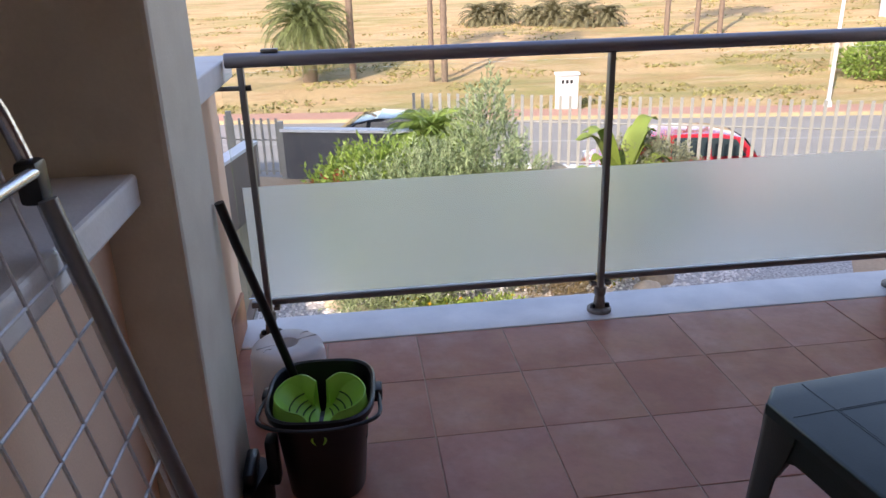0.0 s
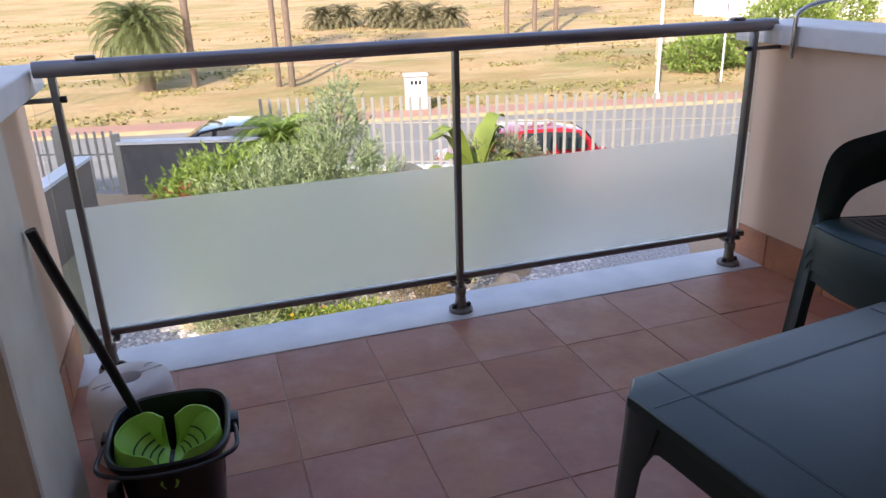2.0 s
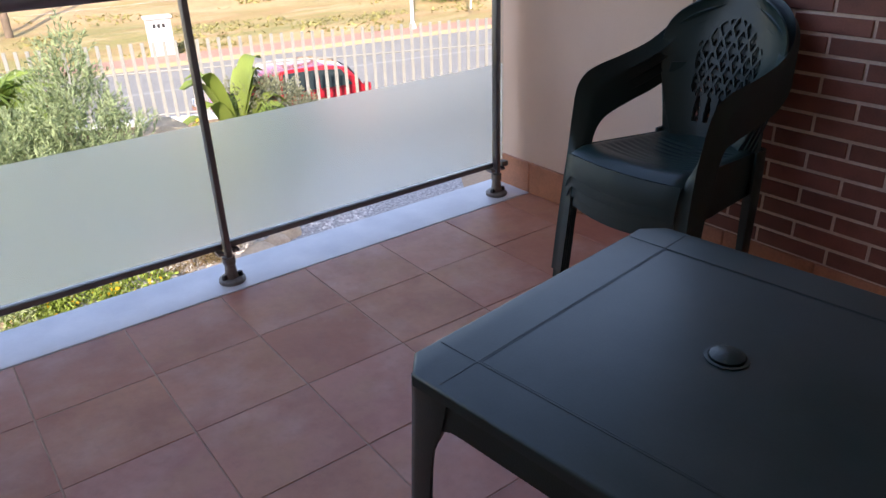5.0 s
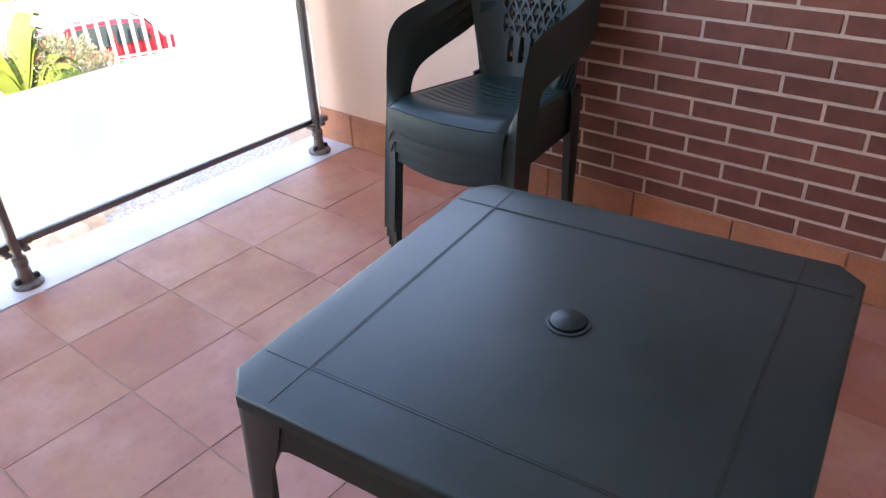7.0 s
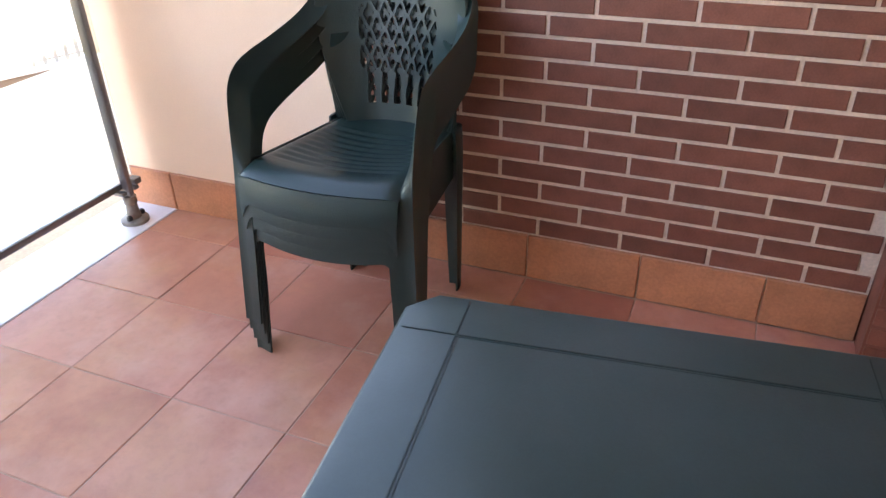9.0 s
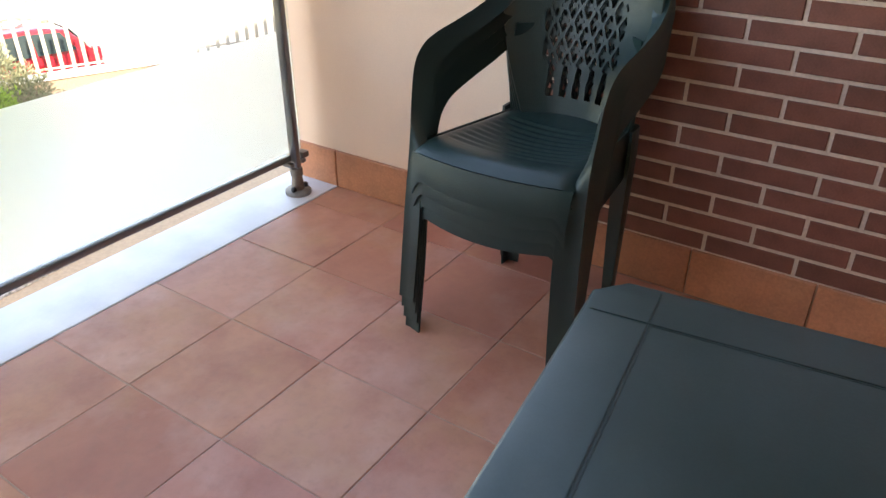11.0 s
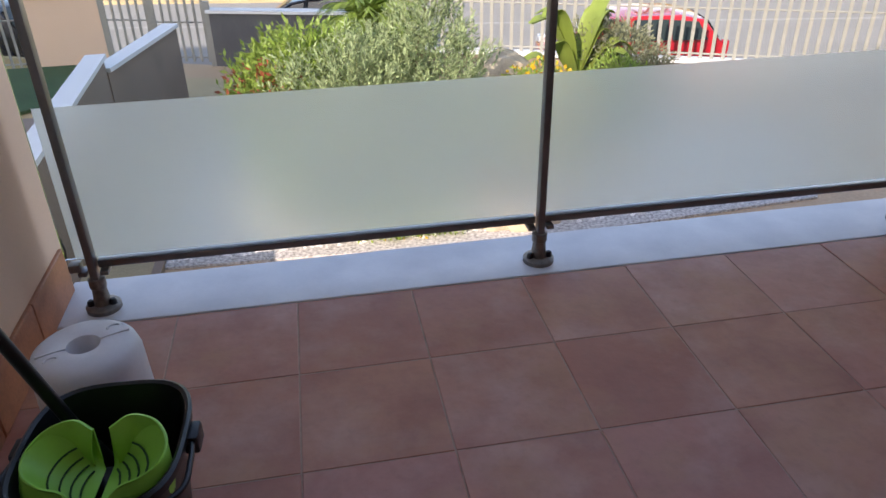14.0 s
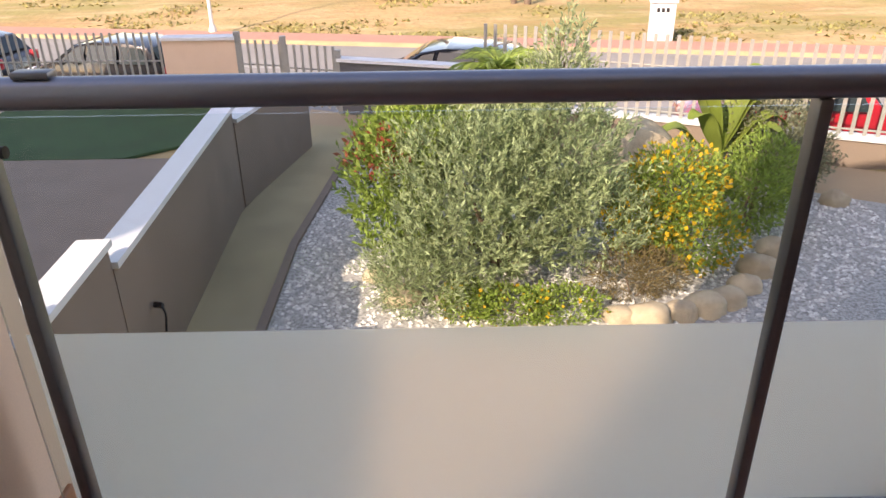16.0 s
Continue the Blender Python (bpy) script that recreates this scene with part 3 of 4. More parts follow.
        # wing that closes the gap between the back and the seat
        def wing(u, v, s=s):
            return (s * (0.128 + 0.045 * u - 0.01 * v * (1 - u) + 0.012 * math.sin(v * math.pi) * u), -0.255 + 0.035 * u - 0.03 * v + 0.02 * u * v, 0.42 + 0.24 * v)
        part("wing", thicken(grid_surface(wing, 6, 12), 0.004), GREEN, top)

        def leg(points):
            bm = bmesh.new()
            rings = []
            for cx, cy, z, wx, wy in points:
                ring = [(-wx, wy), (-wx * 0.3, wy * 1.1), (wx * 0.7, wy), (wx, wy * 0.6), (wx * 1.05, -wy * 0.4), (wx, -wy), (wx * 0.78, -wy), (wx * 0.7, wy * 0.55), (-wx * 0.2, wy * 0.75), (-wx, wy * 0.7)]
                rings.append([bm.verts.new((s * (cx + x), cy + y, z)) for x, y in ring])
            for a, b in zip(rings, rings[1:]):
                for j in range(10):
                    bm.faces.new((a[j], a[(j + 1) % 10], b[(j + 1) % 10], b[j]))
            bm.faces.new(rings[0]); bm.faces.new(rings[-1][::-1])
            return part("leg", bm, GREEN, top, "back leg")
        leg([(0.158, -0.235, 0.43, 0.03, -0.034), (0.16, -0.236, 0.36, 0.03, -0.034), (0.162, -0.234, 0.2, 0.026, -0.029), (0.166, -0.23, 0.0, 0.02, -0.022)])
    return top


STACK = pose(2.148, 1.673, 0, 0, 0, 91)
first = chair()
first.matrix_world = STACK
for k in range(1, 4):
    copy_thing(first, STACK @ pose(0.0, 0.004 * k, 0.036 * k) @ Matrix.Diagonal((1 + 0.012 * k, 1.0, 1.0, 1.0)))


# ---- bucket, mop, parasol weight, drying rack ----
def loft(profile, seg=40, squash=0.62):
    """Rings (half x, half y, z) of rounded squares."""
    bm = bmesh.new()
    rings = []
    for hx, hy, z in profile:
        ring = []
        for k in range(seg):
            a = 2 * math.pi * (k + 0.5) / seg
            x, y = math.cos(a), math.sin(a)
            ring.append(bm.verts.new((math.copysign(abs(x) ** squash, x) * hx, math.copysign(abs(y) ** squash, y) * hy, z)))
        rings.append(ring)
    for a, b in zip(rings, rings[1:]):
        for k in range(seg):
            bm.faces.new((a[k], a[(k + 1) % seg], b[(k + 1) % seg], b[k]))
    bm.faces.new(rings[0][::-1])
    bm.faces.new(rings[-1])
    return bm


def bucket():
    top = empty("mop_bucket", pose(-0.055, 1.87, 0, 0, 0, -3))
    tagged(top, "black plastic mop bucket with lime green wringer", "bucket")
    part("body", loft([(0.098, 0.115, 0.0), (0.105, 0.122, 0.012), (0.122, 0.142, 0.2), (0.13, 0.152, 0.262), (0.145, 0.166, 0.266), (0.147, 0.168, 0.284), (0.141, 0.162, 0.288), (0.135, 0.156, 0.284), (0.128, 0.148, 0.255), (0.106, 0.124, 0.06)]), BLACK, top)
    part("bail_handle", tube(smooth_path([(-0.148, 0.02, 0.262), (-0.158, -0.05, 0.266), (-0.15, -0.13, 0.27), (-0.06, -0.176, 0.272), (0.06, -0.176, 0.272), (0.15, -0.13, 0.27), (0.158, -0.05, 0.266), (0.148, 0.02, 0.262)]), 0.0055, 8), BLACK, top)
    for s in (-1, 1):
        part("handle_lug", box(s * 0.15 - 0.014, s * 0.15 + 0.014, -0.005, 0.045, 0.235, 0.275, 0.006), BLACK, top)
    part("side_grip", box(-0.15, -0.118, -0.11, -0.06, 0.06, 0.2, 0.008), BLACK, top)
    part("wringer_tray", box(-0.12, 0.12, -0.06, 0.03, 0.15, 0.2, 0.01), BLACK, top)
    rim_curve = smooth_path([(0.014, 0.01, 0.305), (0.05, 0.026, 0.318), (0.095, 0.012, 0.312), (0.12, -0.03, 0.3), (0.112, -0.07, 0.29), (0.08, -0.092, 0.28), (0.042, -0.1, 0.268), (0.01, -0.135, 0.24)], 5)
    n = len(rim_curve) - 1
    for s in (-1, 1):
        def cup(u, v, s=s):
            c = rim_curve[min(n, round(u * n))]
            low = Vector((0.006, -0.005 - 0.122 * u, 0.222 + 0.012 * u))
            p = low.lerp(c, v) - Vector((0, 0, 0.022 * math.sin(math.pi * v)))
            return (s * p.x, p.y, p.z)

        def wall(u, v, s=s):
            c = rim_curve[min(n, round(u * n))]
            p = c + Vector((0.006 * math.sin(math.pi * v), -0.012 * v - 0.01 * math.sin(math.pi * v), -(c.z - 0.205) * v))
            return (s * p.x, p.y, p.z)
        petal = part("wringer_petal", thicken(grid_surface(cup, n, 10), 0.003), LIME, top, "lime green wringer half")
        part("petal_wall", thicken(grid_surface(wall, n, 6), 0.003), LIME, petal)
        for k in range(4):
            v = 0.22 + 0.15 * k
            pts = [Vector(cup(uu, v)) + Vector((0, -0.002, 0.0035)) for uu in np.linspace(0.2, 0.78 - 0.05 * k, 9)]
            part("drain_slot", tube(pts, 0.0019, 6), LIMEDARK, petal)
    return top


bucket()


def mop():
    top = empty("mop")
    tagged(top, "black handled mop leaning from the bucket to the pillar", "mop")
    part("handle", tube([(-0.112, 1.96, 0.2), (-0.18, 1.915, 0.5), (-0.232, 1.88, 0.72), (-0.256, 1.868, 0.83)], 0.0125, 12), BLACK, top, "black tubular handle")
    bm = rod((-0.112, 1.96, 0.2), (-0.1, 1.965, 0.14), 0.018, 0.024)
    part("socket", bm, BLACK, top)


mop()


def dustpan():
    top = empty("dustpan")
    tagged(top, "black plastic dustpan standing against the pillar", "dustpan")
    part("pan", prism([(-0.262, 1.68), (-0.235, 1.66), (-0.2, 1.8), (-0.255, 1.84)], 0.0, 0.12), BLACK, top)
    part("lip", box(-0.262, -0.23, 1.69, 1.81, 0.12, 0.16, 0.008), BLACK, top)


dustpan()


def parasol_weight():
    top = empty("parasol_base", pose(-0.178, 2.238, 0, 0, 0, 22))
    tagged(top, "white plastic cylindrical parasol base with central hole", "parasol base")
    part("body", lathe([(0.112, 0.0), (0.124, 0.012), (0.124, 0.03), (0.118, 0.21), (0.11, 0.236), (0.092, 0.249), (0.05, 0.25), (0.036, 0.247), (0.033, 0.236), (0.03, 0.12), (0.0, 0.118)], 40), WHITEPLASTIC, top)
    for s in (-1, 1):
        part("seam", box(s * 0.036 if s > 0 else -0.098, 0.098 if s > 0 else -0.036, -0.003, 0.003, 0.247, 0.2525, 0.001), WHITEPLASTIC, top)
        part("filler_mark", tube([(s * 0.07 + 0.014 * math.cos(a), s * 0.028 + 0.009 * math.sin(a), 0.2505) for a in np.linspace(0.3, 3.6, 10)], 0.0022, 6), WHITEPLASTIC, top)


parasol_weight()


def drying_rack():
    """Folded and leaning on the coping: the frame and its wires lie in one tilted plane."""
    top = empty("drying_rack", pose(-0.118, 1.1, 0.0))
    tagged(top, "folded metal clothes drying rack leaning on the low wall", "drying rack")
    up, side = Vector((-0.2, 0.0, 0.98)), Vector((0, -1, 0))

    def at(z, s):
        return up * z + side * s
    frame_pts = [at(0.01 + 0.1 * k, 0) for k in range(12)] + smooth_path([at(1.16, 0), at(1.225, 0.012), at(1.265, 0.05), at(1.28, 0.12), at(1.28, 0.7), at(1.265, 0.77), at(1.2, 0.8)], 5) + [at(1.2 - 0.17 * k, 0.8) for k in range(1, 8)]
    part("frame", tube(frame_pts, 0.0105, 12), CHROME, top, "galvanised tubular frame")
    part("inner_leg", tube([at(0.02, 0.03) + Vector((0.03, 0, 0)), at(0.6, 0.03) + Vector((0.028, 0, 0)), at(1.1, 0.03) + Vector((0.02, 0, 0))], 0.0125, 12), METAL, top, "darker inner tube")
    for z in (1.12,):
        h = at(z, 0.008)
        part("hinge", box(h.x - 0.014, h.x + 0.018, h.y - 0.02, h.y + 0.02, h.z - 0.03, h.z + 0.03, 0.008), BLACK, top, "black plastic hinge")
    part("crossbar", rod(at(1.135, 0) + Vector((0.012, 0, 0)), at(1.135, 0.8) + Vector((0.012, 0, 0)), 0.009), CHROME, top)
    for k in range(9):
        part("long_wire", rod(at(0.12, 0.075 + 0.08 * k), at(1.27, 0.075 + 0.08 * k), 0.0028, seg=6), WIRE, top)
    for k in range(11):
        part("cross_wire", rod(at(0.15 + 0.085 * k, 0), at(0.15 + 0.085 * k, 0.8), 0.0026, seg=6), WIRE, top)


drying_rack()


# ---- outdoors: ground, road, walls and fences ----
G = -2.9


def fence_y(x):
    return 14.77 - 0.424 * (x - 3.23)


def road_far(x):
    return 26.5 - 0.196 * x


def ground_z(x, y):
    f = y - fence_y(x)
    far = y - road_far(x) - 1.4
    if f < 0:
        return G
    z = G - 0.72 * min(1, f / 0.4)
    if far > 0:
        z += 0.052 * far + 0.25 * min(1, far / 6) * noise.noise((x * 0.12, y * 0.12, 0)) + 0.1 * noise.noise((x * 0.5, y * 0.5, 3)) * min(1, far / 3)
    return z


def ground():
    xs = [-900, -300, -120] + list(np.linspace(-60, 90, 151)) + [160, 350, 900]
    ys = [-300, -60] + list(np.linspace(-9, 90, 133)) + [110, 150, 250, 900]
    verts = [(x, y, ground_z(x, y) if abs(y) < 200 else ground_z(x, 200)) for y in ys for x in xs]
    n = len(xs)
    faces = [(j * n + i, j * n + i + 1, (j + 1) * n + i + 1, (j + 1) * n + i) for j in range(len(ys) - 1) for i in range(n - 1)]
    ob = raw("ground", verts, faces, SAND, smooth=True)
    tagged(ob, "dry sandy open ground with sparse grass", "ground", kind=S)


ground()


def strip(name, lo, hi, x0, x1, z, thick, mat, label, cat):
    bm = bmesh.new()
    n = 30
    rows = []
    for i in range(n + 1):
        x = x0 + (x1 - x0) * i / n
        a, b = lo(x), hi(x)
        rows.append([bm.verts.new(c) for c in ((x, a, z), (x, b, z), (x, b, z - thick), (x, a, z - thick))])
    for p, q in zip(rows, rows[1:]):
        for j in range(4):
            bm.faces.new((p[j], p[(j + 1) % 4], q[(j + 1) % 4], q[j]))
    bm.faces.new(rows[0]); bm.faces.new(rows[-1][::-1])
    return tagged(link(name, bm, mat), label, cat, kind=S)


RZ = -3.6
strip("road", lambda x: fence_y(x) + 0.25, road_far, -30, 30, RZ, 0.3, ASPHALT, "grey asphalt road beyond the fence", "road")
strip("pavement", lambda x: road_far(x) + 0.12, lambda x: road_far(x) + 1.4, -45, 60, RZ + 0.13, 0.4, REDPAVE, "red paved footway along the road", "pavement")
strip("kerb", lambda x: road_far(x) - 0.02, lambda x: road_far(x) + 0.118, -45, 60, RZ + 0.12, 0.4, PATHMAT, "pale concrete kerb", "kerb")
strip("road_line", lambda x: road_far(x) - 3.6, lambda x: road_far(x) - 3.45, -6, 22, RZ + 0.006, 0.004, LINE, "thin white road line", "road marking")
strip("garden_paving", lambda x: 3.3, lambda x: fence_y(x) - 0.35, -2.2, 14, G + 0.02, 0.06, SOIL, "pale brown garden paving", "paving")
# path along the side wall
bm = prism([(-2.4, 3.0), (-1.5, 3.0), (-1.5, 10.2), (-1.2, 13.3), (-0.6, 15.2), (-2.0, 15.6), (-1.95, 14.4), (-2.4, 11.4)], G + 0.01, G + 0.03)
tagged(link("path", bm, PATHMAT), "tan concrete path beside the side wall", "path", kind=S)
bm = prism([(-1.5, 4.0), (-1.4, 4.0), (-1.4, 10.2), (-1.1, 13.2), (-1.2, 13.3), (-1.5, 10.2)], G + 0.01, G + 0.1)
tagged(link("bed_edging", bm, GARDENWALL), "low grey edging of the gravel bed", "edging", kind=S)


def wall_run(name, pts, z1, thick, mat, cap, label):
    """An upright wall along (x, y) points with a coping."""
    for i, (a, b) in enumerate(zip(pts, pts[1:])):
        a, b = Vector((*a, 0)), Vector((*b, 0))
        d = (b - a).normalized()
        s = Vector((-d.y, d.x, 0)) * thick / 2
        w = tagged(link(name, prism([(a + s)[:2], (a - s)[:2], (b - s)[:2], (b + s)[:2]], G - 0.9, z1), mat), label, "wall", kind=S)
        if cap:
            s2 = s * 1.5
            c = prism([(a + s2)[:2], (a - s2)[:2], (b - s2)[:2], (b + s2)[:2]], z1 + 0.001, z1 + 0.06)
            part("coping", c, CAP, w, "white coping", smooth=False)


wall_run("wall_side_1", [(-2.2, 2.95), (-2.25, 5.6)], -0.98, 0.18, GARDENWALL, True, "taupe rendered garden wall with white coping")
wall_run("wall_side_2", [(-2.25, 5.62), (-2.3, 6.9)], -1.2, 0.18, GARDENWALL, True, "taupe rendered garden wall with white coping")
wall_run("wall_side_3", [(-2.3, 6.92), (-2.5, 11.6)], -1.42, 0.18, GARDENWALL, True, "taupe rendered garden wall with white coping")
wall_run("wall_side_4", [(-2.48, 11.62), (-1.9, 14.3)], -1.62, 0.18, GARDENWALL, True, "taupe rendered garden wall with white coping")
wall_run("wall_grey", [(-1.5, 16.45), (2.0, 15.3)], -1.82, 0.2, GREYWALL, True, "dark grey rough rendered wall with white top")
wall_run("wall_tan", [(-5.2, 17.2), (-3.7, 17.2)], -1.5, 0.25, PLASTER, True, "tan wall panel between fence and gate")
wall_run("fence_wall", [(2.0, fence_y(2.0)), (14.0, fence_y(14.0))], -2.48, 0.2, GARDENWALL, True, "taupe low wall with white coping carrying the fence")
tagged(link("neighbour_terrace", box(-9.5, -2.42, 2.0, 13.7, G + 0.01, G + 0.05), GARDENWALL), "neighbour's shaded grey-brown terrace paving", "paving", kind=S)
tagged(link("neighbour_lawn", prism([(-11, 13.7), (-5.0, 13.7), (-2.6, 15.6), (-3.6, 17.0), (-11, 17.0)], G + 0.01, G + 0.06), LAWN), "neighbour's dark green artificial lawn", "lawn", kind=S)


def picket_fence(name, a, b, z0, z1a, z1b, step, label, w=0.03):
    top = empty(name)
    tagged(top, label, "fence")
    a, b = Vector((*a, 0)), Vector((*b, 0))
    L = (b - a).length
    ang = math.atan2(b.y - a.y, b.x - a.x)
    n = int(L / step)
    me = None
    for k in range(n + 1):
        p = a.lerp(b, k / n)
        h = z1a + (z1b - z1a) * k / n - z0
        if me is None:
            ob = part("slat", box(-w, w, -0.012, 0.012, 0, 1.0), FENCE, top, smooth=False)
            me = ob.data
        else:
            ob = new("slat", me)
            ob.parent = top
        ob.matrix_basis = Matrix.LocRotScale((p.x, p.y, z0), Euler((0, 0, ang)), (1, 1, h))
    for z in (z0 + 0.08, z0 + 0.62 * (z1a - z0)):
        part("fence_rail", rod((a.x, a.y + 0.03, z), (b.x, b.y + 0.03, z), 0.018, seg=8), FENCE, top)
    return top


picket_fence("picket_fence", (1.35, fence_y(1.35)), (13.5, fence_y(13.5)), -2.42, -1.0, -1.02, 0.19, "pale grey upright slat fence along the road", 0.03)
picket_fence("side_fence", (-12.0, 17.3), (-5.3, 17.2), G, -1.35, -1.35, 0.16, "white upright bar fence of the neighbour", 0.022)
picket_fence("garden_gate", (-3.6, 17.1), (-2.75, 16.85), G + 0.08, -1.5, -1.5, 0.15, "white slatted garden gate leaf", 0.025)
picket_fence("garden_gate", (-2.6, 16.8), (-1.62, 16.5), G + 0.08, -1.55, -1.55, 0.15, "white slatted garden gate leaf", 0.025)
for x, y, h in ((-2.67, 16.85, 1.5), (-1.52, 16.4, 1.3), (-3.66, 17.15, 1.55)):
    tagged(link("gate_post", box(x - 0.06, x + 0.06, y - 0.06, y + 0.06, G, G + h, 0.01), FENCE), "pale grey square gate post", "post", "gate posts")


# ---- plants ----
rng = np.random.default_rng(4)


def leaves(name, blobs, n, size, mat, parent, ratio=3.0, shell=0.55, droop=0.0, ragged=0.12, spray=0):
    """Many small pointed leaves in overlapping uneven blobs (centre, radii)."""
    weights = np.array([b[1][0] * b[1][1] * b[1][2] for b in blobs]) ** 0.67
    pick = rng.choice(len(blobs), n, p=weights / weights.sum())
    c, r = np.array([b[0] for b in blobs])[pick], np.array([b[1] for b in blobs])[pick]
    d = rng.normal(size=(n, 3))
    d /= np.linalg.norm(d, axis=1)[:, None]
    lump = 1 + ragged * np.sin(d[:, :1] * 9 + c[:, :1] * 5) * np.cos(d[:, 2:] * 8 + d[:, 1:2] * 7)
    p = c + d * r * lump * (shell + (1 - shell) * rng.random((n, 1)) ** 0.6) * (1 + 0.05 * rng.normal(size=(n, 1)))
    ax = d * 0.8 + rng.normal(size=(n, 3)) * 0.55 + np.array([0, 0, 0.35 - droop])
    ax /= np.linalg.norm(ax, axis=1)[:, None]
    sd = np.cross(ax, rng.normal(size=(n, 3)))
    sd /= np.linalg.norm(sd, axis=1)[:, None]
    L = size * (0.6 + 0.8 * rng.random((n, 1)))
    if spray:
        # leaves sit along outward twigs, `spray` of them to a twig
        first_ = (np.arange(n) // spray) * spray
        along = (np.arange(n) % spray)[:, None] / spray
        twig = d[first_] * 0.7 + np.array([0, 0, 0.55]) + (ax[first_] - d[first_]) * 0.35
        twig /= np.linalg.norm(twig, axis=1)[:, None]
        p = p[first_] + twig * along * size * 3.6
        ax = twig * 0.75 + rng.normal(size=(n, 3)) * 0.45
        ax /= np.linalg.norm(ax, axis=1)[:, None]
        sd = np.cross(ax, rng.normal(size=(n, 3)))
        sd /= np.linalg.norm(sd, axis=1)[:, None]
    w = L / ratio / 2
    v = np.stack([p, p + ax * L * 0.5 + sd * w, p + ax * L, p + ax * L * 0.5 - sd * w], 1).reshape(-1, 3)
    ob = raw(name, v.tolist(), np.arange(4 * n).reshape(-1, 4).tolist(), mat, parent)
    ob["kind"] = "stuff"
    return ob


def branches(base, tips, parent, r=0.03):
    bm = bmesh.new()
    b = Vector(base)
    for t in tips:
        t = Vector(t)
        mid = b.lerp(t, 0.5) + Vector((random.uniform(-0.1, 0.1), random.uniform(-0.1, 0.1), 0.08))
        tube([b, mid, t], [r, r * 0.7, r * 0.25], 6, bm)
    return part("stems", bm, BARK, parent)


def shrub(name, label, base, blobs, specs, r=0.03):
    top = empty(name)
    tagged(top, label, "shrub")
    branches(base, [c for c, _ in blobs], top, r)
    for pname, n, size, mat, kw in specs:
        use = kw.pop("blobs", blobs)
        leaves(pname, use, n, size, mat, top, **kw)
    return top


OB = [((1.15, 9.45, -1.95), (1.05, 0.95, 0.85)), ((0.7, 9.2, -1.6), (0.75, 0.8, 0.7)), ((1.7, 9.5, -1.5), (0.8, 0.8, 0.75)), ((1.15, 9.6, -1.4), (0.65, 0.6, 0.5)), ((1.8, 9.75, -0.95), (0.42, 0.42, 0.6)), ((2.1, 9.2, -2.15), (0.65, 0.6, 0.5)), ((0.75, 8.9, -2.2), (0.75, 0.6, 0.55)), ((1.85, 9.8, -0.45), (0.2, 0.2, 0.45))]
shrub("olive_shrub", "large grey-green olive shrub in the gravel bed", (1.2, 9.5, G), OB, [("crown", 52000, 0.07, OLIVE, dict(ratio=4.0, shell=0.6, ragged=0.22, spray=16))], 0.05)
RB = [((-0.15, 9.9, -1.85), (0.5, 0.55, 0.55)), ((0.1, 10.0, -1.5), (0.55, 0.5, 0.45)), ((0.0, 9.5, -2.35), (0.4, 0.45, 0.45)), ((0.3, 9.9, -1.3), (0.5, 0.5, 0.35))]
shrub("red_tipped_shrub", "fresh green shrub with red leaf tips", (0.0, 9.9, G), RB, [("crown", 9000, 0.085, FRESH, dict(ratio=2.6, spray=8)), ("red_tips", 330, 0.08, REDTIP, dict(ratio=2.4, shell=0.97, blobs=[((-0.3, 9.8, -1.5), (0.36, 0.36, 0.3)), ((-0.1, 9.6, -1.35), (0.3, 0.3, 0.25))]))])
YB_ = [((3.15, 9.7, -2.1), (0.62, 0.6, 0.55)), ((3.3, 9.9, -1.85), (0.55, 0.5, 0.42)), ((3.4, 9.4, -2.4), (0.6, 0.55, 0.4)), ((2.85, 9.5, -2.3), (0.45, 0.4, 0.4))]
shrub("yellow_flowering_shrub", "low shrub covered in yellow flowers", (3.2, 9.7, G), YB_, [("crown", 8000, 0.06, FRESH, dict(ratio=2.2)), ("flowers", 1500, 0.06, YELLOW, dict(ratio=1.3, shell=0.97))])
shrub("brown_twiggy_shrub", "straw-brown twiggy low shrub", (2.6, 8.8, G), [((2.55, 8.85, -2.6), (0.45, 0.35, 0.3)), ((2.9, 8.9, -2.62), (0.3, 0.3, 0.25))], [("crown", 2500, 0.09, BROWNSHRUB, dict(ratio=8))], 0.015)
shrub("ground_cover", "low green ground cover with yellow flowers", (1.5, 8.35, G), [((1.2, 8.4, -2.72), (0.5, 0.3, 0.2)), ((1.75, 8.4, -2.72), (0.45, 0.3, 0.2)), ((0.75, 8.5, -2.72), (0.35, 0.3, 0.22))], [("crown", 4500, 0.05, FRESH, dict(ratio=2)), ("flowers", 150, 0.045, YELLOW, dict(ratio=1.2, shell=0.97))], 0.01)
shrub("feathery_shrub", "feathery grey-green low shrub", (0.3, 8.6, G), [((0.3, 8.6, -2.6), (0.45, 0.35, 0.3)), ((-0.05, 8.9, -2.65), (0.3, 0.3, 0.25))], [("crown", 5000, 0.08, OLIVE, dict(ratio=6, spray=12))], 0.012)
shrub("silvery_shrub", "rounded silvery shrub beside the fence", (5.3, 12.2, G), [((5.3, 12.2, -2.1), (0.75, 0.7, 0.65)), ((5.7, 11.9, -2.3), (0.55, 0.55, 0.55)), ((5.0, 12.3, -1.8), (0.5, 0.5, 0.45))], [("crown", 9000, 0.07, GREYSHRUB, dict(ratio=3))])
